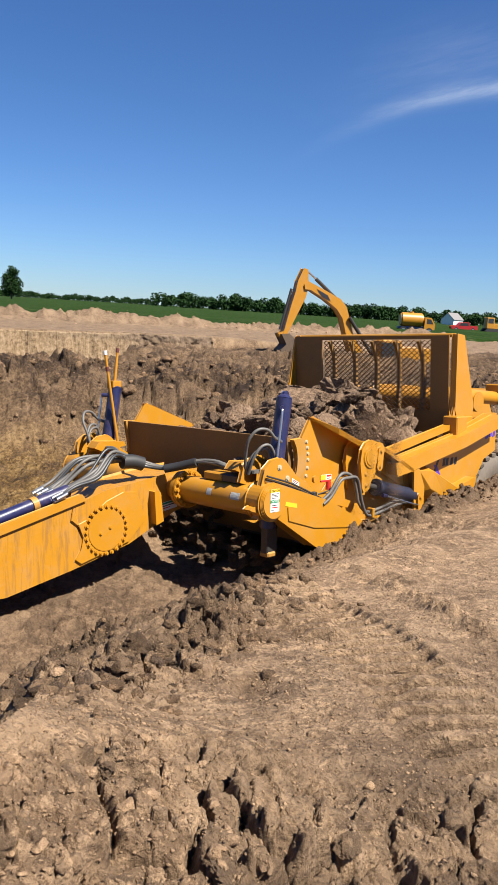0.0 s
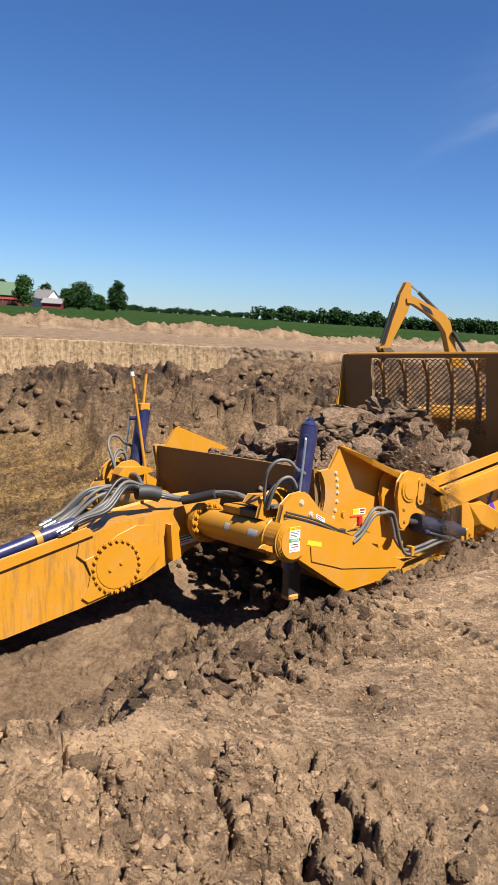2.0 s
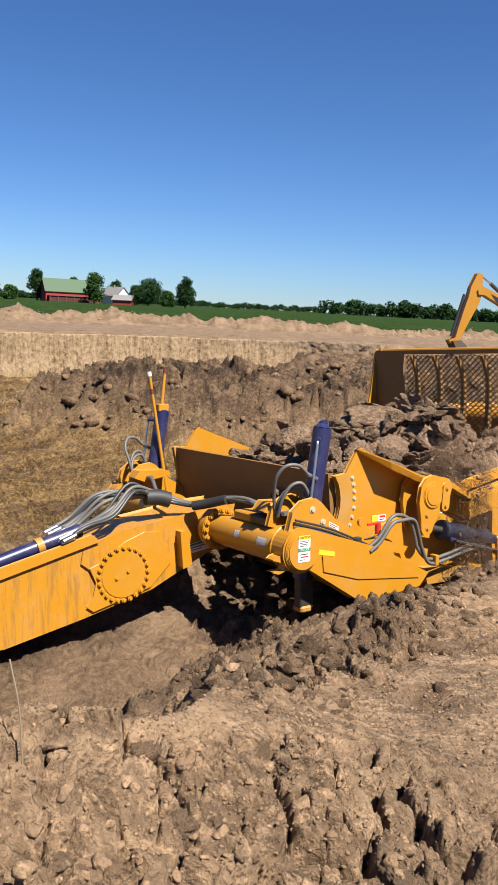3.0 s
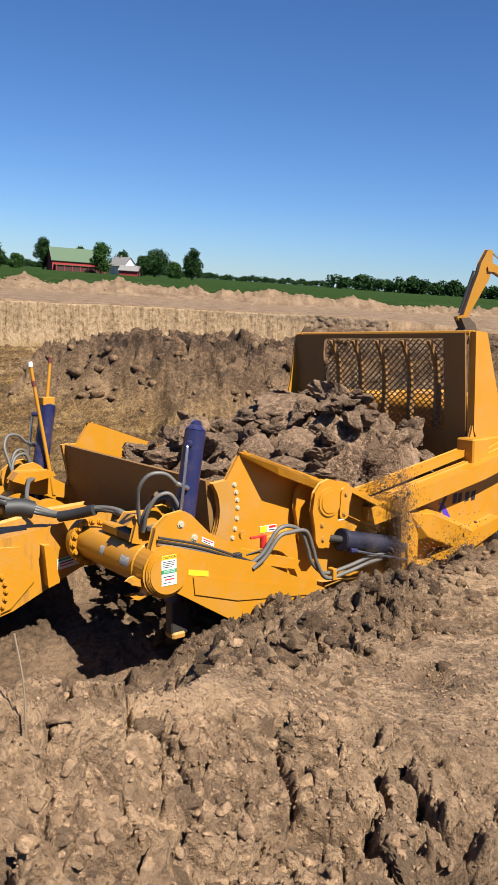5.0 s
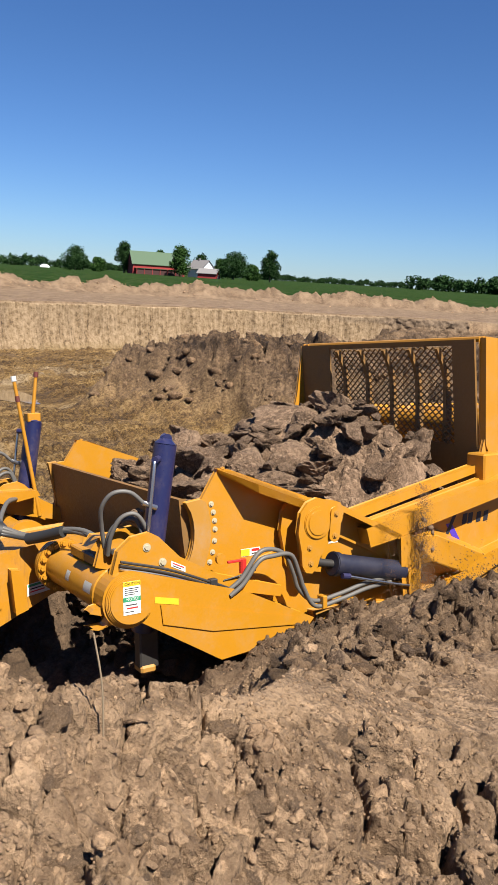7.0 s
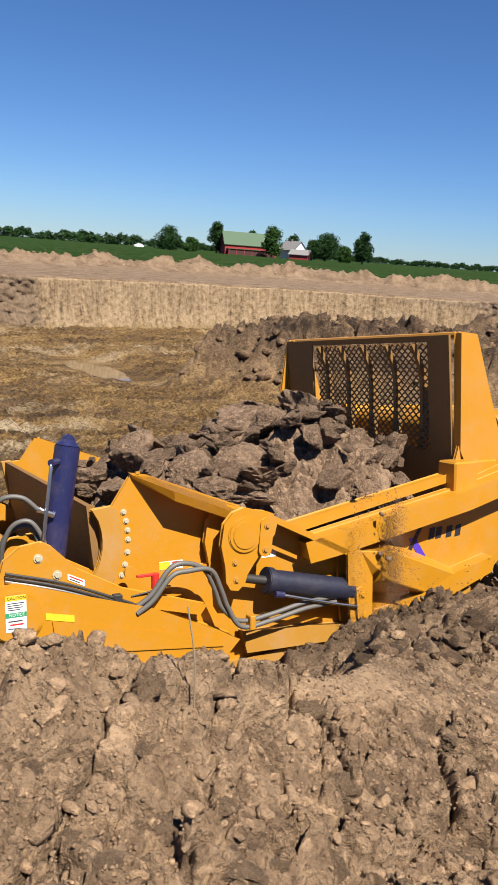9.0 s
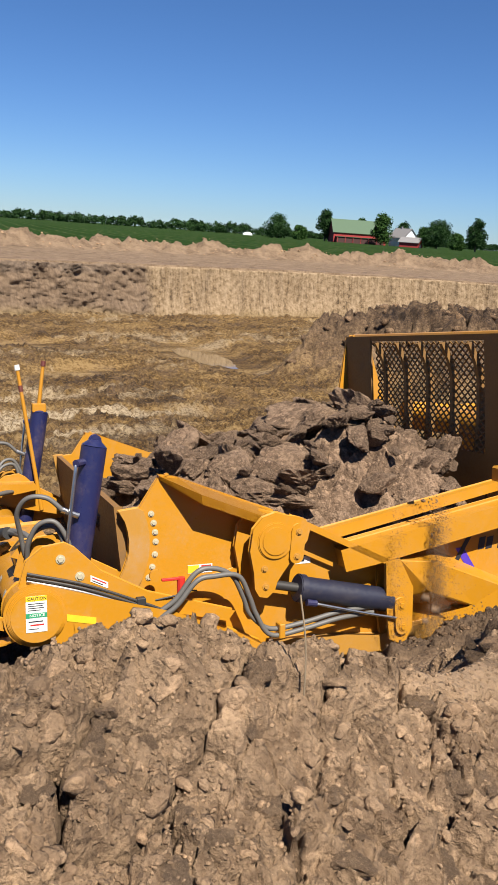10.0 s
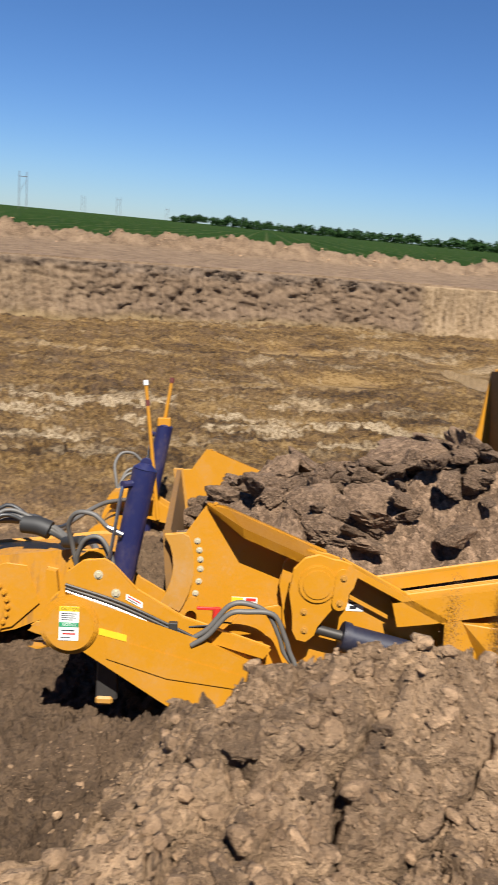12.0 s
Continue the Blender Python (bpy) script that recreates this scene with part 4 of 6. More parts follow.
def wheel(S, x, y, z, r):
    hub = empty("wheel", (x, y, z))
    hub.parent = S
    hub["label"] = "large dusty rubber earthmover wheel"
    WHEELS.append((hub, (x, y, z)))
    bm = bmesh.new()
    prof = [(-0.30, 0.56), (-0.34, 0.70), (-0.345, 0.86), (-0.31, 0.955), (-0.2, 0.985), (0, 1.0), (0.2, 0.985), (0.31, 0.955), (0.345, 0.86), (0.34, 0.70), (0.30, 0.56)]
    rings = [[bm.verts.new((px, pr * r * math.cos(a), pr * r * math.sin(a))) for px, pr in prof] for a in np.arange(48) * math.tau / 48]
    for a, b in zip(rings, rings[1:] + rings[:1]):
        for i in range(len(prof) - 1):
            bm.faces.new((a[i], a[i + 1], b[i + 1], b[i]))
    for k in range(24):
        for sgn in (-1, 1):
            sub = bmesh.new()
            bmesh.ops.create_cube(sub, size=1)
            bmesh.ops.transform(sub, matrix=Matrix.Rotation(k * math.tau / 24 + sgn * 0.06, 4, "X") @ Matrix.Translation((sgn * 0.17, 0, r * 1.005)) @ Matrix.Rotation(sgn * 0.5, 4, "Z") @ Matrix.Diagonal((0.33, 0.085, 0.06, 1)), verts=sub.verts)
            join(bm, sub)
    part("tyre", bm, TYRE, hub, "", 45)
    rim = rod((-0.26, 0, 0), (0.26, 0, 0), 0.57 * r, None, 36)
    rod((-0.29, 0, 0), (0.29, 0, 0), 0.28 * r, None, 24, rim)
    part("rim", rim, YELLOW, hub, "", 40)


def build_scraper():
    S = empty("scraper")
    tagged(S, "yellow pull-type earthmoving scraper with blue hydraulic cylinders, loaded with clay", "scraper")
    both(side_assembly, S)
    # axle tube and its bolted flanges
    tube = part("axle_tube", rod((0.05, -0.06, -0.20), (2 * MID - 0.05, -0.06, -0.20), 0.20, None, 40), YELLOW, S, "", 40)
    for x, d in ((1.72, 1), (2 * MID - 1.72, -1)):
        fl = part("flange", rod((x, -0.06, -0.20), (x - 0.05 * d, -0.06, -0.20), 0.285, None, 36, None, 0.006), YELLOW, tube, "", 40)
        bolts(fl, [(x - 0.05 * d, -0.06 + 0.243 * math.cos(a), -0.20 + 0.243 * math.sin(a)) for a in np.arange(16) * math.tau / 16], (-d, 0, 0), 0.028, 0.045, YELLOW)
        part("flange", rod((x + 0.07 * d, -0.06, -0.20), (x + 0.0 * d, -0.06, -0.20), 0.285, None, 36, None, 0.006), YELLOW, tube, "", 40)
    # apron: front wall of the bowl
    ap = [(-0.84, 0.60), (-0.90, 0.60), (-0.97, 0.2), (-1.05, -0.45), (-1.30, -0.92), (-1.22, -0.95), (-0.96, -0.46), (-0.88, 0.2)]
    part("apron", prism(ap, 0.46, 2 * MID - 0.46, 0.01), YELLOW_DIRTY_SHADE, S, "yellow steel apron plate")
    part("apron_end", prism([(-0.80, 0.60), (-0.92, 0.61), (-1.0, 0.2), (-1.04, -0.3), (-0.94, -0.3), (-0.88, 0.2)], 2 * MID - 0.47, 2 * MID - 0.40, 0.006), YELLOW_WORN, S)
    # bowl floor and cutting edge
    part("bowl_floor", prism([(-1.45, -1.05), (-2.3, -1.14), (-5.2, -0.72), (-5.2, -0.66), (-2.3, -1.06), (-1.45, -1.0)], 0.36, 2 * MID - 0.36), DARK_STEEL, S)
    # spill guard: side panels, top and bottom, bent ribs and expanded metal
    def bent(x0, x1, z0, z1, y_front=-5.22):
        bm = bmesh.new()
        return prism([(y_front - 0.02 + 0.16 * max(0, z0 - 1.55), z0), (y_front - 0.02 + 0.16 * max(0, z1 - 1.55), z1), (y_front - 0.05 + 0.16 * max(0, z1 - 1.55), z1), (y_front - 0.05 + 0.16 * max(0, z0 - 1.55), z0)], x0, x1, 0, bm)
    for nm, box in (("side_panel", (0.56, 0.94, 0.55, 2.23)), ("side_panel", (3.52, 4.24, 0.55, 2.23)), ("top_panel", (0.94, 3.52, 2.16, 2.23)), ("lower_panel", (0.94, 3.52, 0.0, 0.86))):
        part(nm, bent(*box), YELLOW_DIRTY_SHADE, S)
    part("top_rail", rod((0.5, -5.26, 2.235), (2 * MID - 0.5, -5.26, 2.235), 0.035, None, 8), YELLOW, S)
    for i in range(5):
        x = 0.94 + 2.58 * (i + 0.45) / 4.9
        rib = [(-5.25, 0.82), (-5.27, 1.3), (-5.25, 1.72), (-5.19, 1.92), (-5.08, 2.12), (-5.14, 2.15), (-5.32, 1.78), (-5.38, 1.3), (-5.36, 0.82)]
        part("guard_rib", prism(rib, x - 0.028, x + 0.028), YELLOW_DIRTY_SHADE, S)
    bm = bmesh.new()
    n, rows = 22, 28
    w, h = 2.58 / n, 1.30 / rows
    for r in range(rows):
        pts = []
        for i in range(2 * n + 1):
            z = 0.85 + h * (r + (0.08 if (i + r) % 2 else 0.92))
            y = -5.235 - 0.05 * smooth(0.85, 1.4, z) + 0.13 * max(0.0, z - 1.6)
            pts.append((0.94 + w * i / 2, float(y), z))
        for a, b in zip(pts, pts[1:]):
            v = [bm.verts.new((p[0], p[1] + dy, p[2] + dz)) for p in (a, b) for dy, dz in ((0.006, -0.0075), (0.006, 0.0075), (-0.012, 0.0075), (-0.012, -0.0075))]
            for k in range(4):
                bm.faces.new((v[k], v[(k + 1) % 4], v[4 + (k + 1) % 4], v[4 + k]))
    part("expanded_metal_screen", bm, YELLOW_DIRTY_SHADE, S, "dark yellow-brown expanded metal screen")
    # frame behind the bowl
    part("rear_beam", rod((0.6, -6.35, 1.02), (2 * MID - 0.6, -6.35, 1.02), 0.19, None, 28), YELLOW, S, "", 40)
    part("push_tube", rod((0.75, -6.0, 1.15), (0.75, -8.4, 1.0), 0.13, None, 24), YELLOW, S, "", 40)
    part("push_tube", rod((2 * MID - 0.75, -6.0, 1.15), (2 * MID - 0.75, -8.4, 1.0), 0.13, None, 24), YELLOW, S, "", 40)
    part("rear_frame", prism([(-6.3, 0.9), (-6.6, 1.25), (-8.2, 1.2), (-8.6, 0.5), (-8.3, -0.2), (-6.5, 0.0)], 1.5, 2 * MID - 1.5, 0.03), YELLOW, S)
    part("rear_box", block(0.35, 0.95, -8.0, -7.2, 0.95, 1.35, 0.02), YELLOW, S)
    part("wheel_axle", rod((0.6, -7.25, -0.98), (2 * MID - 0.6, -7.25, -0.98), 0.16, None, 20), DARK_STEEL, S)
    part("axle_support", prism([(-6.9, -1.1), (-6.5, 0.1), (-8.0, 0.1), (-7.6, -1.1)], 1.7, 2 * MID - 1.7, 0.02), YELLOW, S)
    # gooseneck
    neck = [(-0.42, 0.02), (0.0, 0.0), (0.65, -0.10), (1.18, -0.17), (1.55, -0.28), (2.0, -0.38), (2.75, -0.56), (3.6, -0.72), (4.4, -0.72), (4.4, -1.18), (3.6, -1.34), (2.72, -1.35), (1.74, -1.15), (0.81, -0.92), (0.0, -0.55), (-0.30, -0.46)]
    nk = part("gooseneck", prism(neck, MID - 0.40, MID + 0.40, 0.03), YELLOW_RUNS, S)
    for x, d in ((MID - 0.40, -1), (MID + 0.40, 1)):
        part("bolted_plate", prism([(1.75, -0.33), (1.78, -0.50), (1.68, -0.58), (1.50, -0.52), (1.20, -0.30), (0.92, -0.20), (0.70, -0.22), (0.55, -0.62), (0.84, -0.90), (1.62, -1.10), (1.70, -1.04), (1.62, -0.92), (1.58, -0.75)], x, x + 0.03 * d, 0.008), YELLOW, nk)
        disc = part("bearing_cover", rod((x, 1.22, -0.69), (x + 0.04 * d, 1.22, -0.69), 0.30, None, 44, None, 0.006), YELLOW, nk)
        bolts(disc, [(x + 0.03 * d, 1.22 + 0.335 * math.cos(a), -0.69 + 0.335 * math.sin(a)) for a in np.arange(24) * math.tau / 24], (d, 0, 0), 0.024, 0.035)
        bolts(disc, [(x + 0.04 * d, 1.32, -0.73), (x + 0.04 * d, 1.16, -0.66)], (d, 0, 0), 0.022, 0.02)
        part("neck_web", prism([(0.46, -0.22), (0.36, -0.24), (0.30, -0.66), (0.42, -0.70)], x, x + 0.14 * d, 0.008), YELLOW, nk)
    sc = part("steering_cylinder", rod((MID - 0.22, 1.70, -0.12), (MID - 0.22, 3.2, -0.52), 0.085, None, 22, None, 0.01), NAVY, S, "blue steering cylinder on the gooseneck", 40)
    part("clamp", rod((MID - 0.22, 2.18, -0.248), (MID - 0.22, 2.26, -0.269), 0.10, None, 22), YELLOW_WORN, sc)
    part("steering_rail", prism([(1.55, -0.24), (1.62, -0.16), (3.4, -0.58), (3.4, -0.70)], MID - 0.44, MID - 0.36, 0.006), YELLOW, nk)
    # cutter tips below the lift cylinders
    for x in (0.36, 2 * MID - 0.36):
        part("router_bit", block(x - 0.07, x + 0.07, -0.50, -0.30, -0.98, -0.55, 0.015), DARK_STEEL, S)
        part("bit_shoe", block(x - 0.09, x + 0.09, -0.46, -0.30, -1.02, -0.94, 0.02), YELLOW_WORN, S)
    return S


scraper = build_scraper()


# ---- fittings of the scraper ----
def decal(parent, y0, y1, z0, z1, x, mat=WHITE, bars=(), name="sticker", skew=0.0):
    """A thin sticker on the left side, with bars where its small print stands."""
    bm = prism([(y0, z0), (y1, z0 + skew), (y1, z1 + skew), (y0, z1)], x, x - 0.003)
    ob = part(name, bm, mat, parent, "warning sticker" if name == "sticker" else "")
    for a0, a1, b0, b1, m in bars:
        q = prism([(y0 + (y1 - y0) * a0, z0 + skew * a0 + (z1 - z0) * b0), (y0 + (y1 - y0) * a1, z0 + skew * a1 + (z1 - z0) * b0), (y0 + (y1 - y0) * a1, z0 + skew * a1 + (z1 - z0) * b1), (y0 + (y1 - y0) * a0, z0 + skew * a0 + (z1 - z0) * b1)], x - 0.003, x - 0.005)
        part("print_bar", q, m, ob)
    return ob


def sign_words(text, y, z, size, x, parent, mat):
    cu = bpy.data.curves.new("lettering", "FONT")
    cu.body, cu.size, cu.align_x, cu.align_y, cu.extrude = text, size, "CENTER", "CENTER", 0.0008
    cu.materials.append(mat)
    tmp = new("lettering", cu)
    me = bpy.data.meshes.new_from_object(tmp)
    bpy.data.objects.remove(tmp)
    ob = new("lettering", me)
    ob.parent = parent
    # reads from the left side: the text's right runs backwards along the machine
    ob.matrix_basis = Matrix(((0, 0, -1, x), (-1, 0, 0, y), (0, 1, 0, z), (0, 0, 0, 1)))
    return ob


def fit_out(S):
    kids = {}
    for o in S.children:
        kids.setdefault(o.name.split(".")[0], []).append(o)
    arm = kids["draft_arm"][0]
    # caution label on the axle end
    lab = decal(arm, 0.005, -0.165, -0.30, 0.005, -0.036, WHITE,
                [(0.0, 1.0, 0.86, 1.0, YELLOW_INK), (0.0, 1.0, 0.40, 0.53, GREEN_INK), (0.1, 0.9, 0.78, 0.80, INK), (0.1, 0.8, 0.72, 0.74, INK), (0.1, 0.85, 0.66, 0.68, INK), (0.1, 0.7, 0.60, 0.62, INK), (0.12, 0.8, 0.28, 0.31, INK), (0.2, 0.85, 0.18, 0.22, RED), (0.1, 0.6, 0.08, 0.10, INK)])
    sign_words("CAUTION", -0.085, -0.0165, 0.034, -0.0425, lab, INK)
    sign_words("NOTICE", -0.085, -0.158, 0.034, -0.0425, lab, WHITE)
    decal(arm, -0.335, -0.58, -0.255, -0.195, 0.018, YELLOW_INK, name="stripe", skew=-0.055)
    decal(kids["cylinder_bracket"][0], -0.55, -0.70, 0.045, 0.10, 0.099, WHITE, [(0.1, 0.9, 0.6, 0.8, RED), (0.1, 0.7, 0.2, 0.35, INK)], skew=-0.075)
    ch = kids["cheek_plate"][0]
    decal(ch, -1.50, -1.74, -0.05, 0.03, 0.379, WHITE, [(0, 0.45, 0.05, 0.95, YELLOW_INK), (0.55, 0.95, 0.55, 0.9, RED), (0.55, 0.9, 0.2, 0.35, INK)])
    bs = kids["bowl_side"][0]
    decal(bs, -2.56, -2.72, -0.03, 0.07, 0.299, WHITE, [(0.1, 0.9, 0.7, 0.85, INK), (0.2, 0.6, 0.2, 0.5, INK)])
    decal(bs, -4.35, -4.62, -0.50, -0.44, 0.129, YELLOW_INK, name="stripe", skew=0.03)
    # maker's mark: plain violet and dark shapes
    mk = part("maker_mark", prism([(-4.40, -0.02), (-4.50, -0.02), (-4.66, -0.26), (-4.56, -0.26)], 0.299, 0.296), PURPLE, bs, "violet and dark maker's mark")
    part("mark_bar", prism([(-4.36, -0.20), (-4.42, -0.20), (-4.60, 0.10), (-4.54, 0.10)], 0.2985, 0.2955), INK, mk)
    for y in (-4.68, -4.78, -4.93, -5.06):
        part("mark_bar", prism([(y, -0.06), (y - 0.08, -0.05), (y - 0.10, 0.08), (y - 0.02, 0.07)], 0.299, 0.296), INK, mk)
    nm = part("number_bar", prism([(-6.12, 0.34), (-6.22, 0.36), (-6.24, 0.46), (-6.14, 0.44)], 0.299, 0.296), PURPLE, bs, "violet model number bars")
    for y in (-6.26, -6.38):
        part("number_bar", prism([(y, 0.37), (y - 0.09, 0.39), (y - 0.11, 0.49), (y - 0.02, 0.47)], 0.299, 0.296), PURPLE, nm)
    # stickers on the neck and tube
    nk = kids["gooseneck"][0]
    decal(nk, 0.26, -0.06, -0.56, -0.43, MID - 0.402, WHITE, [(0.02, 0.98, 0.75, 0.95, GREEN_INK), (0.1, 0.9, 0.5, 0.6, INK), (0.1, 0.6, 0.25, 0.35, RED)], skew=0.05)
    tube = kids["axle_tube"][0]
    for x0, x1 in ((0.98, 1.08), (0.42, 0.60)):
        bm = bmesh.new()
        pts = [(0.2035 * math.cos(a) - 0.06, 0.2035 * math.sin(a) - 0.20) for a in np.linspace(0.05, 0.55, 6)]
        rows = [[bm.verts.new((x, y, z)) for y, z in pts] for x in (x0, x1)]
        for i in range(5):
            bm.faces.new((rows[0][i], rows[1][i], rows[1][i + 1], rows[0][i + 1]))
        bmesh.ops.solidify(bm, geom=bm.faces[:], thickness=0.003)
        st = part("sticker", bm, WHITE, tube, "warning sticker")
    # hoses along the left side
    for dx, dz in ((0.0, 0.0), (-0.03, -0.05)):
        line = [(0.05 + dx, -1.15, -0.27 + dz), (0.02 + dx, -1.29, -0.16 + dz), (0.0 + dx, -1.46, 0.06 + dz * 1.3), (0.0 + dx, -1.62, 0.09 + dz * 1.3), (0.02 + dx, -1.81 + dz, 0.0), (0.04 + dx, -1.93 + dz, -0.22), (0.05 + dx, -2.0 + dz, -0.39), (0.05 + dx, -2.20, -0.55 + dz), (0.05 + dx, -2.54, -0.53 + dz), (0.05 + dx, -2.90, -0.47 + dz), (0.1 + dx, -3.3, -0.47 + dz)]
        part("hose", hose(line, 0.024), HOSE, S, "grey hydraulic hose", 60)
        part("hose", hose([(2 * MID - a, b, c) for a, b, c in line], 0.024), HOSE, S, "grey hydraulic hose", 60)
    part("hose_clamp", block(-0.02, 0.09, -2.33, -2.27, -0.64, -0.50, 0.008), YELLOW, S)
    for k in range(3):
        part("pipe", hose([(0.06 + 0.015 * k, -0.02, 0.17 - 0.035 * k), (0.06, -0.5, 0.03 - 0.035 * k), (0.05, -0.97, -0.165 - 0.03 * k), (0.05, -1.22, -0.28 - 0.02 * k)], 0.014), DARK_STEEL if k < 2 else STEEL, S)
    part("pipe_clamp", block(0.03, 0.10, -1.02, -0.94, -0.27, -0.13, 0.006), BLACK, S)
    v = part("valve", rod((0.12, -1.36, -0.14), (0.12, -1.36, 0.0), 0.038, None, 12), RED, S, "red valve with lever")
    part("lever", block(0.10, 0.13, -1.34, -1.18, -0.02, 0.005, 0.004), RED, v)
    part("eye_bolt", rod((0.2, -1.14, 0.02), (0.16, -1.14, 0.02), 0.055, None, 16), YELLOW, S)
    part("hose", hose([(0.1, -1.12, -0.18), (0.08, -1.3, -0.15), (0.08, -1.42, -0.12), (0.1, -1.5, -0.13)], 0.008), BLACK, S)
    # loops at the lift cylinders
    for X in ((lambda x: x), (lambda x: 2 * MID - x)):
        part("hose", hose([(X(0.25), -0.46, 0.60), (X(0.25), -0.36, 0.64), (X(0.26), -0.22, 0.76), (X(0.30), -0.06, 0.76), (X(0.38), 0.02, 0.62), (X(0.46), -0.01, 0.42), (X(0.5), -0.05, 0.22)], 0.022), HOSE, S, "", 60)
        part("hose_end", rod((X(0.25), -0.48, 0.59), (X(0.25), -0.34, 0.655), 0.026, None, 10), STEEL, S)
        for k in range(2):
            part("hose", hose([(X(0.28 + 0.05 * k), -0.40 + 0.04 * k, 0.12), (X(0.27 + 0.05 * k), -0.40 + 0.04 * k, 0.34), (X(0.28 + 0.05 * k), -0.29, 0.54 - 0.05 * k), (X(0.32 + 0.05 * k), -0.15, 0.52 - 0.05 * k), (X(0.38 + 0.05 * k), -0.07, 0.35), (X(0.45 + 0.05 * k), -0.06, 0.15)], 0.022), HOSE, S, "", 60)
        part("hose_saddle", prism([(0.06, 0.20), (-0.02, 0.30), (-0.52, 0.28), (-0.55, 0.22), (-0.1, 0.14)], X(0.56), X(0.80), 0.006), YELLOW, S)
    # bundle of hoses over the neck
    rnd = random.Random(8)
    for k in range(11):
        x0 = MID - 0.36 + 0.062 * k
        line = [(x0 - 0.05, 1.92 + 0.05 * rnd.random(), -0.16 - 0.05 * (k % 2)), (x0, 1.66, -0.10 + 0.05 * rnd.random()), (x0 - 0.08, 1.35, 0.02 + 0.24 * rnd.random()), (MID - 0.32 + 0.045 * k, 1.0, 0.14 + 0.26 * rnd.random()), (MID - 0.25 + 0.018 * k, 0.68, 0.20 + 0.04 * (k % 3)), (MID - 0.30 + 0.014 * k, 0.42, 0.12 + 0.03 * (k % 3))]
        if k < 6:
            line += [(MID - 0.55 + 0.02 * k, 0.22, 0.10 + 0.02 * (k % 2)), (MID - 0.85 + 0.01 * k, 0.04, 0.20 + 0.02 * (k % 2)), (1.2, -0.12, 0.22 + 0.015 * (k % 3)), (0.85, -0.14 - 0.02 * k, 0.16), (0.4, -0.10 - 0.03 * k, 0.18)]
        else:
            line += [(MID + 0.4, 0.30, 0.16), (MID + 1.0, 0.06, 0.24), (MID + 1.6, -0.05 - 0.02 * k, 0.20)]
        part("hose", hose(line, 0.023 + 0.005 * rnd.random(), 5), HOSE if k % 4 else HOSE_DARK, S, "grey hydraulic hose", 60)
        part("hose_end", rod((x0 - 0.05, 2.0, -0.19 - 0.05 * (k % 2)), (x0 - 0.04, 1.83, -0.13 - 0.05 * (k % 2)), 0.03, None, 8), STEEL, S)
    part("hose_sleeve", hose([(MID - 0.20, 0.80, 0.21), (MID - 0.23, 0.62, 0.20), (MID - 0.26, 0.48, 0.16)], 0.105, 5, 12), BLACK, S, "black hose wrap", 60)
    part("hose_sleeve", hose([(MID - 0.52, 0.27, 0.10), (MID - 0.70, 0.14, 0.15), (MID - 0.92, 0.02, 0.22)], 0.062, 5, 12), BLACK, S, "black hose wrap", 60)
    for x in (0.75, 1.1):
        part("valve_block", block(x - 0.2, x + 0.2, -0.30, 0.0, 0.0, 0.11, 0.015), YELLOW if x > 1 else DARK_STEEL, S)
    # marker poles by the right lift cylinder
    for nm, p0, p1 in (("a", (4.16, -0.62, -0.10), (4.25, -0.36, 1.74)), ("b", (4.36, -0.62, 1.16), (4.38, -0.70, 1.80))):
        p0, p1 = Vector(p0), Vector(p1)
        pole = part("marker_pole", rod(p0, p1, 0.028, 0.024, 12), YELLOW, S, "yellow marker pole with painted tip", 40)
        d = (p1 - p0).normalized()
        if nm == "a":
            part("tip", rod(p1, p1 + d * 0.07, 0.034, None, 12), WHITE, pole, "white tip")
            part("band", rod(p1 - d * 0.28, p1 - d * 0.20, 0.031, None, 12), MAROON, pole, "dark red band")
        else:
            part("tip", rod(p1 - d * 0.01, p1 + d * 0.06, 0.033, None, 12), MAROON, pole, "dark red tip")
    part("pole_holder", block(4.28, 4.46, -0.72, -0.54, 1.18, 1.30, 0.01), YELLOW, S)


fit_out(scraper)


# ---- earth that the scraper carries and pushes ----
def heap_thing(name, label, seed, places, mats, jag=0.5, flat=0.8):
    """A heap: an empty with its clods as pieces on shared meshes."""
    top = empty(name)
    tagged(top, label, "earth")
    rnd = random.Random(seed)
    protos = [rock_mesh("clod", 1.0, seed * 50 + k, mats[k % len(mats)], 4, jag, flat) for k in range(9)]
    for x, y, z, s in places:
        ob = new("clod", protos[rnd.randrange(9)])
        ob.parent = top
        ob.matrix_basis = Matrix.LocRotScale((x, y, z), Euler((rnd.uniform(-0.7, 0.7), rnd.uniform(-0.7, 0.7), rnd.uniform(0, 6.3))), Vector((s * rnd.uniform(0.8, 1.3), s * rnd.uniform(0.8, 1.3), s * rnd.uniform(0.6, 1.0))))
    return top


def load_top(x, y):
    """Top of the clay in the bowl."""
    z = np.interp(y, [-5.2, -4.9, -4.3, -3.7, -3.1, -2.5, -2.0, -1.5, -1.1], [0.75, 0.95, 1.42, 1.25, 1.0, 0.90, 0.92, 0.62, 0.35])
    side = np.clip(min(x - 0.42, 2 * MID - 0.42 - x) / 1.15, 0, 1)
    return z * (0.60 + 0.40 * side) - 0.12 * (1 - side)


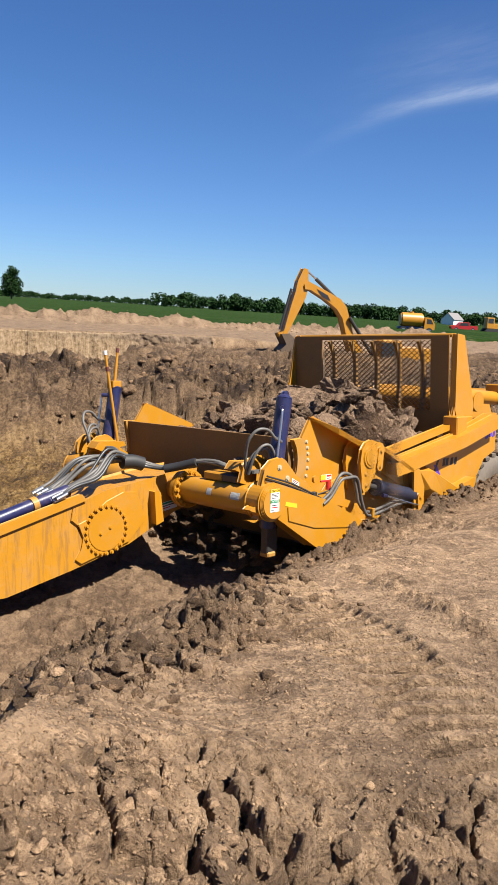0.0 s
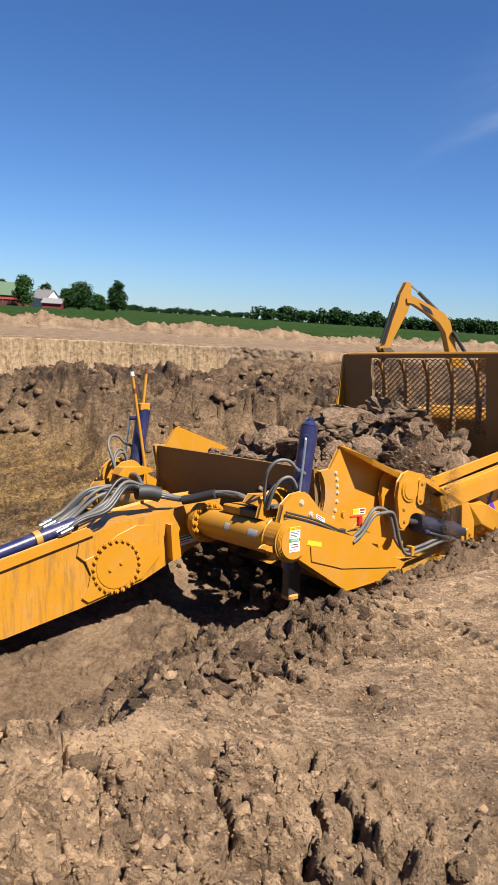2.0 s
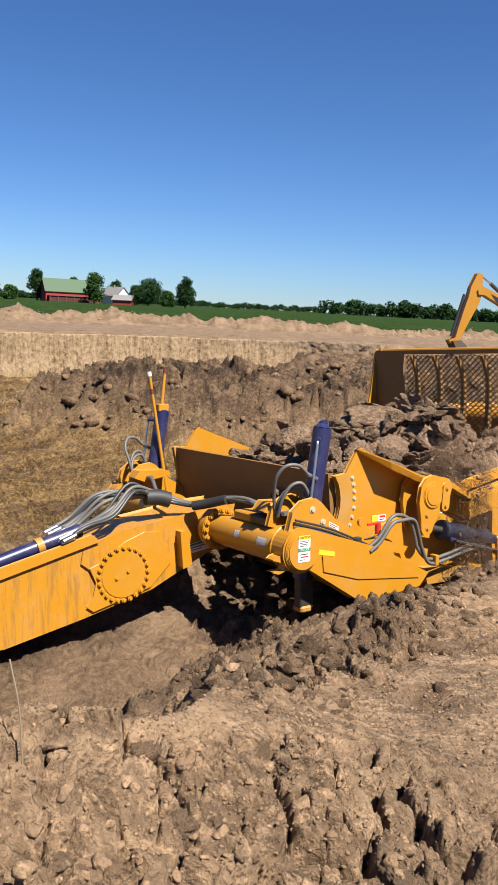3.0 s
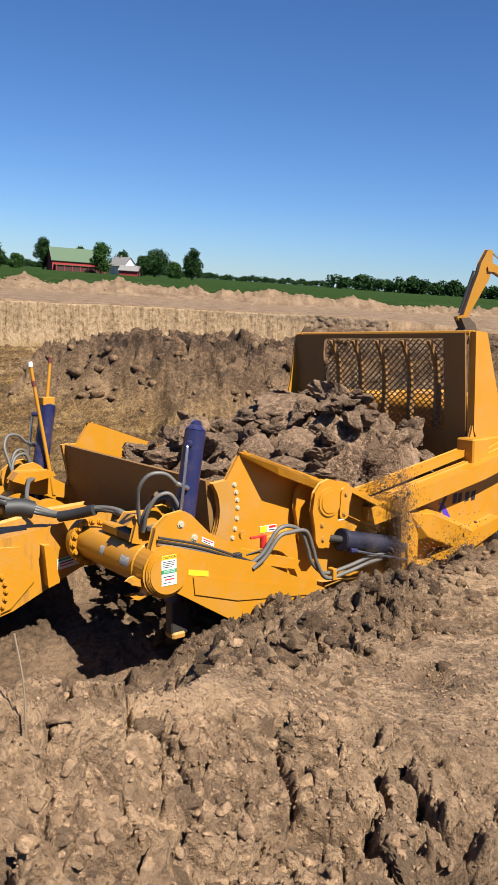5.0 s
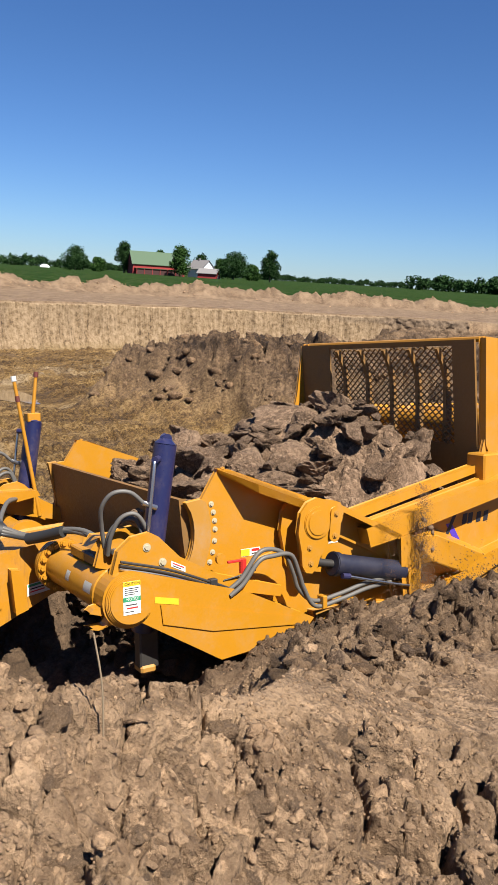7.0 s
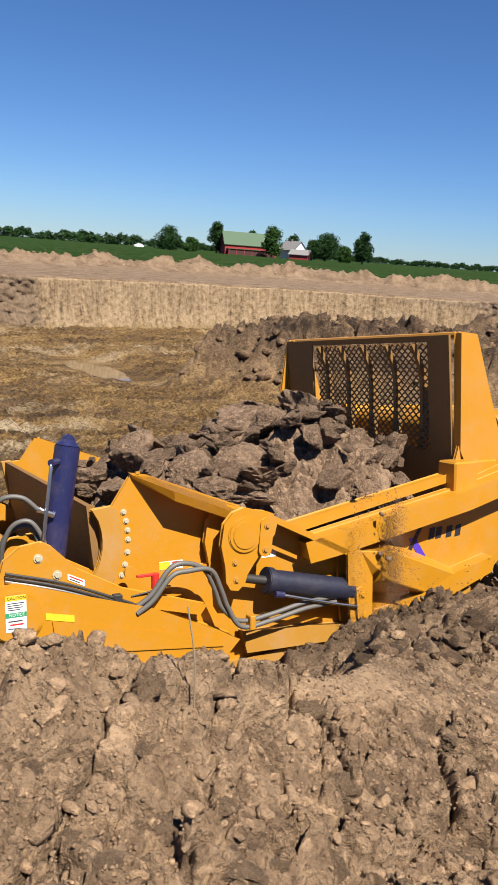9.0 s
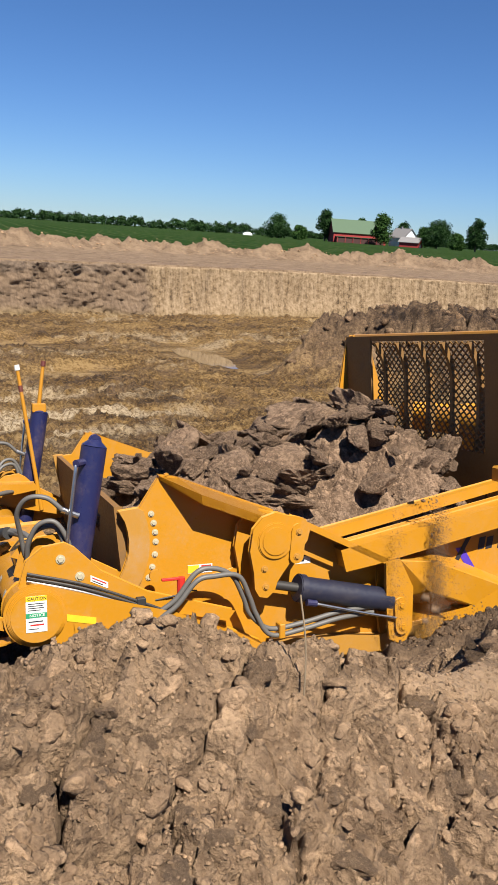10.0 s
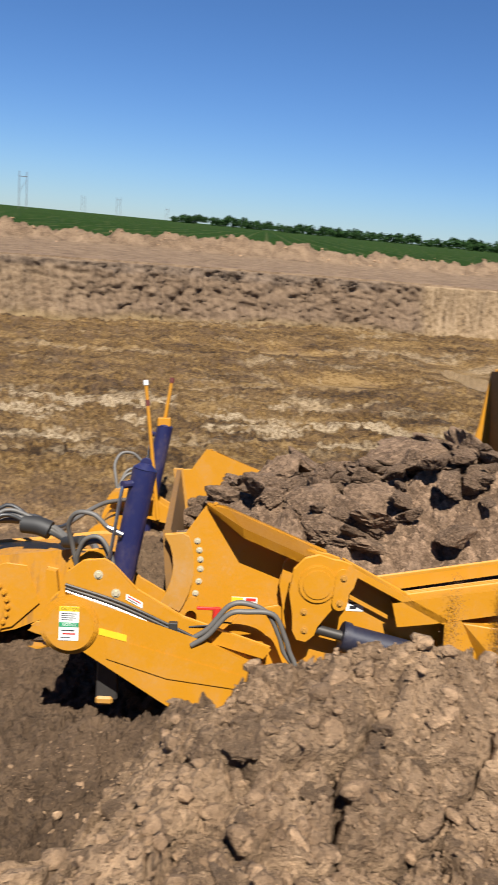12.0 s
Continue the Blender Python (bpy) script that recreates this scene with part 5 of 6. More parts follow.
rnd = random.Random(31)
spots = []
for i in range(150):
    x, y = rnd.uniform(0.62, 2 * MID - 0.62), rnd.uniform(-5.05, -1.15)
    s = rnd.choice([0.13, 0.18, 0.25, 0.34, 0.44])
    spots.append((x, y, load_top(x, y) - 0.42 * s + rnd.uniform(-0.06, 0.1), s))
for x, y, z, s in ((2.5, -3.75, 1.15, 0.46), (2.2, -4.35, 1.25, 0.40), (1.5, -3.1, 0.75, 0.42), (2.9, -2.1, 0.85, 0.40), (3.3, -2.6, 0.80, 0.36), (1.9, -2.5, 0.75, 0.36), (1.2, -3.9, 0.70, 0.36), (2.7, -1.55, 0.50, 0.36), (3.6, -1.7, 0.55, 0.28), (1.0, -2.7, 0.50, 0.28), (3.2, -3.4, 1.0, 0.4), (1.7, -4.6, 0.85, 0.38)):
    spots.append((x, y, z, s * 1.35))
clay_load = heap_thing("clay_load", "heap of grey-brown broken clay slabs filling the scraper bowl", 4, spots, [LOAD], 0.30, 0.75)
bm = bmesh.new()
nx, ny = 120, 128
vv = [[bm.verts.new((0.44 + (2 * MID - 0.88) * i / nx, -5.18 + 4.1 * j / ny, float(load_top(0.44 + (2 * MID - 0.88) * i / nx, -5.18 + 4.1 * j / ny)) - 0.24 - 0.35 * (1 - min(1, min(i, nx - i, j * 0.8, (ny - j) * 0.8) / 12)) + 0.20 * noise.fractal(Vector((i * 0.11, j * 0.11, 3)), 0.7, 2.1, 6))) for j in range(ny + 1)] for i in range(nx + 1)]
for i in range(nx):
    for j in range(ny):
        bm.faces.new((vv[i][j], vv[i + 1][j], vv[i + 1][j + 1], vv[i][j + 1]))
part("loose_clay", bm, LOAD, clay_load)

spots = []
for i in range(170):
    x, y = rnd.uniform(0.5, 2 * MID - 0.6), -0.62 - 0.35 * rnd.random() + rnd.gauss(0, 0.12)
    s = rnd.choice([0.08, 0.11, 0.15, 0.2])
    z = -1.48 + 0.85 * rnd.random() * (1 - abs(x - MID) / 3.2)
    spots.append((x, y, z, s))
clay_boil = heap_thing("clay_roll", "roll of dark clay clods pushed ahead of the scraper blade", 5, spots, [CLAY])

FALLING = plain("falling_earth", (0.125, 0.075, 0.041), 0.95, 0, 0.5, 25)
spots = []
for _ in range(12000):
    fall = rnd.random() ** 0.8
    z = 0.62 - 1.36 * fall
    if rnd.random() < 0.85:
        y = -3.84 + rnd.choice([-0.09, 0.0, 0.0, 0.06]) * (0.7 + 0.4 * fall) + rnd.gauss(0, 0.02 + 0.045 * fall)
    else:
        y = -3.36 + rnd.gauss(0, 0.03 + 0.03 * fall)
    spots.append((-0.08 + rnd.gauss(0, 0.05 + 0.03 * fall), y, z, rnd.choice([0.003, 0.003, 0.004, 0.004, 0.005, 0.006, 0.009])))
spill = new("falling_crumbs", scatter_mesh("falling_crumbs", spots, FALLING, 1, 6, 9))
tagged(spill, "loose curtain of brown crumbs falling past the scraper side", "earth", kind="stuff")

def stream_at(t):
    """How far ahead of the clevis the earth spills at t seconds."""
    return float(np.interp(t, [0, 1, 2, 3.5, 5.3, 6.5, 9, 12], [1.15, 1.03, 0.81, 0.66, 0.50, 0.27, -0.10, -0.10]))


# clumps that break off the load one after another: start, place along the side, spread
SLIPS = []
starts = [0.2 + 0.38 * k for k in range(6)] + [2.5 + 0.17 * k for k in range(20)] + [6.0 + 0.4 * k for k in range(13)]
for k, start in enumerate(starts):
    start += rnd.uniform(-0.06, 0.06)
    spread = 0.20 if 2.6 < start < 6.0 else 0.09
    at = -3.84 + stream_at(start) + rnd.gauss(0, spread * 0.7)
    spots = []
    for _ in range(int(1150 if spread > 0.1 else 420)):
        h = rnd.gauss(0, 0.28)
        spots.append((rnd.gauss(0, 0.05), rnd.gauss(0, spread * 0.55), h, rnd.choice([0.004, 0.005, 0.007, 0.010, 0.014, 0.020])))
    for _ in range(4):
        spots.append((rnd.gauss(0, 0.05), rnd.gauss(0, spread * 0.6), rnd.gauss(0, 0.2), rnd.choice([0.04, 0.055, 0.075])))
    ob = new("falling_clump", scatter_mesh("falling_clump", spots, FALLING, 1, 6, 40 + k))
    SLIPS.append((tagged(ob, "clump of brown crumbs slipping off the clay load", "earth", kind="stuff"), start, at))


# ---- clods on the bank ----
def on_bank(s, u):
    return HX * s + HY * u, HY * s - HX * u


def scatter_bank():
    rnd = random.Random(77)
    crumbs, lumps_ = [], []
    while len(crumbs) < 26000:
        d, a = 1.2 * math.exp(rnd.uniform(0, 1.9)), radians(rnd.uniform(-20, 70))
        x, y = -math.sin(a) * d, math.cos(a) * d
        if noise.noise(Vector((x * 1.6, y * 1.6, 2))) + rnd.uniform(-0.4, 0.5) < 0:
            continue
        u = HY * x - HX * y
        if u < 6.2:
            crumbs.append((x, y, d))
    while len(lumps_) < 1500:
        d, a = 1.25 * math.exp(rnd.uniform(0, 2.0)), radians(rnd.uniform(-20, 70))
        x, y = -math.sin(a) * d, math.cos(a) * d
        u, s = HY * x - HX * y, HX * x + HY * y
        keep = (0.10 + 1.1 * (s > -2.2)) * (0.10 if 1.95 < u < 2.6 and s < -1.2 else 1) * (noise.noise(Vector((x * 1.3, y * 1.3, 7))) > -0.2)
        if u < 6.1 and rnd.random() < keep * 0.6 * (1 - float(crawler_lane(np.array(x), np.array(y))[2])):
            lumps_.append((x, y, d))
    for name, rows, sizes, mat, sub, label in (("crumbs", crumbs, (0.003, 0.005, 0.007, 0.010, 0.014), CLOD, 1, "scattered dry tan soil crumbs"), ("clods", lumps_, (0.014, 0.018, 0.024, 0.03, 0.04, 0.055), CLOD, 2, "broken tan clay clods lying on the bank")):
        xy = np.array(rows)
        z = terrain(xy[:, 0], xy[:, 1])[0]
        items = []
        for (x, y, d), h in zip(rows, z):
            s = rnd.choice(sizes) * (0.7 + 0.5 * rnd.random()) * (1.0 if d < 3 else 1.25)
            items.append((x, y, h + s * (0.15 if sub == 1 else 0.0), s))
        tagged(new(name, scatter_mesh(name, items, mat, sub, 12, 11)), label, "clods", kind="stuff")
    # large clods broken out of the bank's edge, each a piece
    spots = []
    while len(spots) < 120:
        d, a = 1.3 * math.exp(rnd.uniform(0, 0.95)), radians(rnd.uniform(-18, 68))
        x, y = -math.sin(a) * d, math.cos(a) * d
        u, s = HY * x - HX * y, HX * x + HY * y
        if s > -2.3 and u < 1.95 - 0.5 * (s < -1.7) and noise.noise(Vector((x * 1.7, y * 1.7, 4))) > -0.25:
            spots.append((x, y, rnd.choice((0.045, 0.055, 0.07, 0.085, 0.11))))
    xy = np.array(spots)
    z = terrain(xy[:, 0], xy[:, 1])[0]
    heap_thing("bank_clods", "large dry tan clods broken out of the bank", 21, [(x, y, h - 0.3 * q, q) for (x, y, q), h in zip(spots, z)], [CLOD])
    # ridge of fresh slabs
    spots = []
    for i in range(150):
        s = rnd.uniform(-4.7, -1.75)
        u = 2.80 + 0.36 * min(2.6, max(-0.5, -2.2 - s)) + rnd.gauss(-0.02, 0.20)
        spots.append((*on_bank(s, u), rnd.choice((0.03, 0.04, 0.05, 0.07, 0.09, 0.12))))
    xy = np.array(spots)
    z = terrain(xy[:, 0], xy[:, 1])[0]
    heap_thing("slab_ridge", "low ridge of fresh brown clay slabs with pale faces", 22, [(x, y, h - 0.1 * q, q) for (x, y, q), h in zip(spots, z)], [CLAY, LOAD, CLAY, CLOD])
    # windrow by the cut, darker and fresher
    rows = []
    for i in range(900):
        s = rnd.uniform(-15, -3.0)
        rows.append(on_bank(s, 6.0 + 0.12 * math.sin(s) + rnd.gauss(0, 0.22)))
    for i in range(420):
        s = rnd.uniform(-5.2, -1.9)
        rows.append(on_bank(s, 2.80 + 0.36 * min(2.6, max(-0.5, -2.2 - s)) + rnd.gauss(0, 0.3)))
    xy = np.array(rows)
    z = terrain(xy[:, 0], xy[:, 1])[0]
    items = [(x, y, h - 0.005, rnd.choice((0.02, 0.03, 0.04, 0.055, 0.08, 0.1))) for (x, y), h in zip(rows, z)]
    tagged(new("windrow", scatter_mesh("windrow", items, CLAY, 2, 12, 12)), "windrow of fresh brown clay clods along the cut", "clods", kind="stuff")
    # spoil heap behind
    rows = []
    while len(rows) < 3200:
        x, y = rnd.uniform(-13, 16), rnd.uniform(17.0, 34)
        rows.append((x, y))
    xy = np.array(rows)
    z, _, dark, *_ = terrain(xy[:, 0], xy[:, 1])
    items = [(x, y, h - 0.02, rnd.choice((0.05, 0.07, 0.1, 0.14, 0.2, 0.32))) for (x, y), h, k in zip(rows, z, dark) if k > 0.15]
    rim = [(rx, ry) for rx, ry in zip(np.interp(np.linspace(0, 9, 900), range(10), [q[0] for q in WALL[2:12]]), np.interp(np.linspace(0, 9, 900), range(10), [q[1] for q in WALL[2:12]]))]
    rows = []
    for px, py in rim:
        d = math.hypot(px, py)
        far = 17.0 + rnd.gauss(0, 1.6)
        rows.append((px + px / d * far * 1.08, py + py / d * far * 1.08))
    xy = np.array(rows)
    zr = terrain(xy[:, 0], xy[:, 1])[0]
    tops = [(x, y, h, rnd.choice((0.06, 0.09, 0.13, 0.2))) for (x, y), h in zip(rows, zr)]
    tagged(new("topsoil_clods", scatter_mesh("topsoil_clods", tops, CLOD, 1, 12, 14)), "dry clods along the ridge of topsoil", "clods", kind="stuff")
    tagged(new("spoil", scatter_mesh("spoil", items, CLAY, 2, 12, 13)), "rough heap of dark brown spoil clods", "clods", kind="stuff")


scatter_bank()


def dead_stalk(x, y, h):
    z = float(terrain(np.array([x]), np.array([y]))[0][0])
    bm = hose([(x, y, z - 0.05), (x - 0.015, y + 0.01, z + h * 0.5), (x - 0.05, y + 0.02, z + h)], 0.0026, 6, 6)
    tagged(part("dry_stalk", bm, plain("straw", (0.19, 0.14, 0.085), 0.8)), "thin dry plant stalk standing in the soil", "stalk")


dead_stalk(-0.93, 1.79, 0.28)

# ---- field, trees and farm ----
LEAF = plain("leaves", (0.027, 0.060, 0.013), 0.75, 0, 0.5, 0.6)
LEAF_DARK = plain("dark_leaves", (0.018, 0.042, 0.012), 0.8, 0, 0.5, 0.6)
for leaf in (LEAF, LEAF_DARK):
    leaf.node_tree.nodes["Principled BSDF"].inputs["Specular IOR Level"].default_value = 0.06
BARK = plain("bark", (0.09, 0.07, 0.05), 0.9, 0, 0.3, 3)
BARN_RED = plain("barn_red", (0.26, 0.022, 0.02), 0.8, 0, 0.25, 1.5)
# barn red with the shade under the lean-to roof mixed into it
BARN_SHADED = plain("shaded_barn_red", (0.05, 0.018, 0.015), 0.85, 0, 0.3, 1.5)
ROOF_GREEN = plain("green_metal_roof", (0.040, 0.078, 0.036), 0.6, 0, 0.08, 0.7)
ROOF_GREY = plain("grey_shingle", (0.16, 0.15, 0.145), 0.85, 0, 0.2, 2)
SIDING = plain("white_siding", (0.78, 0.77, 0.74), 0.6, 0, 0.05, 1)


def crop_material():
    m, nt, b = nodes_of("row_crop")
    co = coords(nt)
    mp = nt.nodes.new("ShaderNodeMapping")
    mp.inputs["Rotation"].default_value = (0, 0, radians(-50.5))
    nt.links.new(co, mp.inputs[0])
    wv = nt.nodes.new("ShaderNodeTexWave")
    wv.inputs["Scale"].default_value, wv.inputs["Distortion"].default_value, wv.inputs["Detail"].default_value = 0.105, 0.25, 1.0
    nt.links.new(mp.outputs[0], wv.inputs[0])
    n = noise_tex(nt, co, 0.06, 8, 0.6)
    n2 = noise_tex(nt, co, 1.5, 5, 0.7)
    c = ramp(nt, mixc(nt, 0.5, n, n2), [(0.35, (0.008, 0.021, 0.004)), (0.65, (0.022, 0.046, 0.010))])
    gap = ramp(nt, wv.outputs["Fac"], [(0.0, (1, 1, 1)), (0.10, (0, 0, 0))])
    nt.links.new(mixc(nt, gap, c, (0.045, 0.055, 0.021)), b.inputs["Base Color"])
    b.inputs["Specular IOR Level"].default_value = 0.02
    b.inputs["Roughness"].default_value = 1.0
    bump(nt, b, n2, 0.25, 1.0)
    return m


def build_field():
    az = np.arange(-26, 96, 0.5)
    beyond = np.concatenate([[21.5, 22.2], np.geomspace(23, 420, 70), np.geomspace(450, 4600, 26)])
    vs = []
    for a in np.radians(az):
        d = np.array([-math.sin(a), math.cos(a)])
        # distance along this bearing to the pit's edge
        rs = np.linspace(5, 140, 540)
        ws = wall_side(d[0] * rs, d[1] * rs)
        hit = rs[np.argmax(ws < 0)] if (ws < 0).any() else 140.0
        r = hit + beyond
        x, y = d[0] * r, d[1] * r
        z = 0.34 + 0.12 * fbm(x * 0.5, y * 0.5, 91, 3)
        z[0] = -0.1
        z[r > 160] = 0.42 + 0.05 * fbm(x[r > 160] * 0.2, y[r > 160] * 0.2, 92, 2)
        vs.append(np.stack([x, y, z], -1))
    v = np.stack(vs)
    me = sheet_mesh("crop_field", v.reshape(-1, 3), grid_quads(len(az), len(beyond)), [crop_material()])
    tagged(new("crop_field", me), "low green row crop reaching to the horizon", "field", kind="stuff")


build_field()


def leaves_mesh(name, blobs, count, size, mat, seed):
    """Small leaf clumps strewn through rounded masses."""
    g = np.random.default_rng(seed)
    w = np.array([b[3] * b[4] * b[5] for b in blobs])
    pick = g.choice(len(blobs), count, p=w / w.sum())
    b = np.array(blobs)[pick]
    d = g.normal(size=(count, 3))
    d /= np.linalg.norm(d, axis=1, keepdims=True)
    c = b[:, :3] + d * b[:, 3:6] * (g.uniform(0.45, 1.08, (count, 1)))
    p = g.normal(size=(count, 3))
    p /= np.linalg.norm(p, axis=1, keepdims=True)
    q = np.cross(p, g.normal(size=(count, 3)))
    q /= np.linalg.norm(q, axis=1, keepdims=True)
    s = size * g.uniform(0.5, 1.2, (count, 1))
    v = np.stack([c + s * p, c + s * 0.7 * q, c - s * p * 0.9, c - s * 0.75 * q], 1).reshape(-1, 3)
    return sheet_mesh(name, v, np.arange(count * 4).reshape(-1, 4), [mat], False)


def place(az, dist):
    a = radians(az)
    return -math.sin(a) * dist, math.cos(a) * dist


def tree(az, dist, height, width, seed, shape="round"):
    x, y = place(az, dist)
    height, width = height * 1.14, width * 1.25
    rnd = random.Random(seed)
    t = empty("tree", (x, y, 0))
    tagged(t, "tall dark green broadleaf tree by the farm" if height > 9 else "small dark green tree by the farm", "tree", group="farm trees")
    bm = rod((0, 0, -0.3), (0, 0, height * 0.55), height * 0.028, height * 0.015, 9)
    for k in range(6):
        a = k * 1.05 + rnd.random()
        rod((0, 0, height * (0.2 + 0.05 * k)), (math.cos(a) * width * 0.32, math.sin(a) * width * 0.32, height * (0.42 + 0.06 * k)), height * 0.011, height * 0.005, 6, bm)
    part("trunk", bm, BARK, t)
    blobs = []
    for k in range(40):
        h = rnd.uniform(0.16, 0.9)
        f = math.sin(math.pi * min(1, max(0.08, (h - 0.02) / 1.0)) ** (0.75 if shape == "round" else 0.6)) * (1 if shape == "round" else 0.85)
        a, r = rnd.uniform(0, math.tau), width * 0.40 * f * math.sqrt(rnd.random())
        q = width * rnd.uniform(0.15, 0.23)
        blobs.append((math.cos(a) * r, math.sin(a) * r, h * height, q, q, q * 0.85))
    c = new("crown", leaves_mesh("crown", blobs, 5200, 0.42, LEAF if seed % 2 else LEAF_DARK, seed))
    c.parent = t


for i, (az, dist, h, w, sh) in enumerate([(31.0, 390, 9.5, 11.5, "round"), (29.5, 380, 6.0, 6, "round"), (27.75, 405, 13.5, 10, "tall"), (23.95, 385, 12.5, 10, "tall"), (22.55, 440, 11, 10, "round"), (21.2, 430, 9, 7, "round"), (20.25, 370, 10.5, 11.5, "round"), (19.0, 380, 6.5, 6, "round"), (17.75, 355, 12.8, 8.0, "tall"), (25.4, 470, 12.5, 8, "round")]):
    tree(az, dist, h, w, 300 + i, sh)


def far_woods():
    g = random.Random(5)
    blobs = []
    az = -22.0
    while az < 57.0:
        if az < 8:
            dist, h = 760, g.uniform(9.5, 16)
        elif az < 17:
            dist, h = 1500, g.uniform(7, 14)
        elif az < 33:
            dist, h = 1400, g.uniform(8, 14)
        else:
            dist, h = 720 + 10 * (az - 33), g.uniform(6, 12)
        if 57 > az > 50.3:
            h = g.uniform(7, 13)
        if g.random() < 0.94:
            x, y = place(az, dist * g.uniform(0.96, 1.06))
            for k in range(4):
                q = h * g.uniform(0.28, 0.42)
                blobs.append((x + g.gauss(0, h * 0.3), y, h * g.uniform(0.25, 0.68), q, q, q * 0.9))
        az += g.uniform(0.16, 0.34) * (1 if dist < 1000 else 0.5)
    ob = new("far_woods", leaves_mesh("far_woods", blobs, 130000, 1.15, LEAF_DARK, 6))
    tagged(ob, "distant dark green line of trees along the horizon", "trees", kind="stuff")


far_woods()


def gable(w, l, eave, ridge, mats, name, label, at, turn, cat="house"):
    """A building with a pitched roof: x along its width, y along its length."""
    b = empty(name)
    tagged(b, label, cat)
    b.matrix_basis = pose(at[0], at[1], 0, 0, 0, turn)
    bm = bmesh.new()
    pr = [(-w / 2, -0.5), (w / 2, -0.5), (w / 2, eave), (0, ridge), (-w / 2, eave)]
    a = [bm.verts.new((x, -l / 2, z)) for x, z in pr]
    c = [bm.verts.new((x, l / 2, z)) for x, z in pr]
    bm.faces.new(a)
    bm.faces.new(c[::-1])
    for i in range(5):
        bm.faces.new((a[i], a[(i + 1) % 5], c[(i + 1) % 5], c[i]))
    part("wall", bm, mats[0], b)
    for s in (-1, 1):
        bm = bmesh.new()
        ov = 0.5
        k = (ridge - eave) / (w / 2)
        q = [(0, ridge + 0.05), (s * (w / 2 + ov), eave - k * ov + 0.05), (s * (w / 2 + ov), eave - k * ov + 0.25), (0, ridge + 0.25)]
        a = [bm.verts.new((x, -l / 2 - ov, z)) for x, z in q]
        c = [bm.verts.new((x, l / 2 + ov, z)) for x, z in q]
        bm.faces.new(a)
        bm.faces.new(c[::-1])
        for i in range(4):
            bm.faces.new((a[i], a[(i + 1) % 4], c[(i + 1) % 4], c[i]))
        part("roof", bm, mats[1], b)
    return b


def farm():
    bx, by = place(25.6, 400)
    # long barn, its green roof sloping towards the field; its end wall is to the west
    barn = gable(12, 25, 5.2, 10.8, (BARN_RED, ROOF_GREEN), "barn", "long red barn with a green metal roof", (bx, by), 25.6 + 270 + 14, "barn")
    part("lean_to_roof", prism([(-11.8, 3.0), (11.8, 3.0), (11.8, 3.2), (-11.8, 3.2)], 5.3, 8.6, 0), ROOF_GREEN, barn)
    part("lean_to_wall", prism([(-11.4, -0.5), (11.4, -0.5), (11.4, 3.0), (-11.4, 3.0)], 8.0, 8.2, 0), BARN_SHADED, barn)
    for k in range(7):
        part("post", block(8.25, 8.5, -11.2 + 3.7 * k, -10.95 + 3.7 * k, -0.3, 3.0, 0), BARN_RED, barn)
    for s in (-1, 1):
        part("end_door", block(-1.5, 1.5, s * 11.5 - 0.06, s * 11.5 + 0.06, -0.3, 3.6, 0), SIDING, barn)
    hx, hy = place(22.5, 395)
    house = gable(7.5, 11, 4.6, 8.4, (SIDING, ROOF_GREY), "farmhouse", "white farmhouse with a grey shingle roof", (hx, hy), 22.5 + 38, "house")
    for k in (-1.6, 1.6):
        w = part("window", block(k - 0.45, k + 0.45, -5.56, -5.48, 1.4, 2.9, 0), GLASS_DARK, house)
        w = part("window", block(3.72, 3.80, k * 1.8 - 0.45, k * 1.8 + 0.45, 1.4, 2.9, 0), GLASS_DARK, house)
    part("chimney", block(-0.4, 0.4, 1.2, 2.0, 7.6, 9.4, 0), ROOF_GREY, house)
    sx, sy = place(21.95, 372)
    shed = gable(6.0, 8.6, 2.6, 4.5, (BARN_RED, ROOF_GREY), "shed", "small dark red farm shed with a grey roof before the house", (sx, sy), 21.95 + 70, "shed")
    part("end_door", block(-0.7, 0.7, -4.36, -4.28, -0.3, 2.1, 0), SIDING, shed)
    qx, qy = place(33.0, 600)
    dome = bmesh.new()
    bmesh.ops.create_uvsphere(dome, u_segments=20, v_segments=12, radius=3.2)
    bmesh.ops.scale(dome, vec=(1.1, 1.1, 0.8), verts=dome.verts)
    d = part("white_shed", dome, SIDING, None, "", 60)
    d.location = (qx, qy, 0)
    tagged(d, "low white rounded farm shed far off", "shed")
    vx, vy = place(-12.2, 560)
    gable(9, 13, 4, 8, (SIDING, ROOF_GREY), "farmhouse", "white house far off before the woods", (vx, vy), -40, "house")


farm()


def pylon(az, dist, h):
    x, y = place(az, dist)
    p = empty("power_pole", (x, y, 0))
    p.rotation_euler = (0, 0, radians(az + 20))
    tagged(p, "two-legged wooden power line structure in the field", "power pole", group="power line")
    for s in (-1.9, 1.9):
        part("leg", rod((s, 0, -0.3), (s, 0, h), 0.20, 0.15, 8), plain("grey_wood", (0.09, 0.085, 0.08), 0.85) if "grey_wood" not in bpy.data.materials else bpy.data.materials["grey_wood"], p)
    m = bpy.data.materials["grey_wood"]
    part("crossarm", block(-2.3, 2.3, -0.12, 0.12, h * 0.86, h * 0.86 + 0.3, 0), m, p)
    part("brace", rod((-1.9, 0, h * 0.45), (1.9, 0, h * 0.8), 0.09, None, 6), m, p)


for az, dist, h in ((66.75, 430, 18), (62.85, 900, 18), (60.55, 780, 17.5), (57.3, 1100, 17), (55.2, 1400, 16), (53.5, 1700, 16)):
    pylon(az, dist, h)


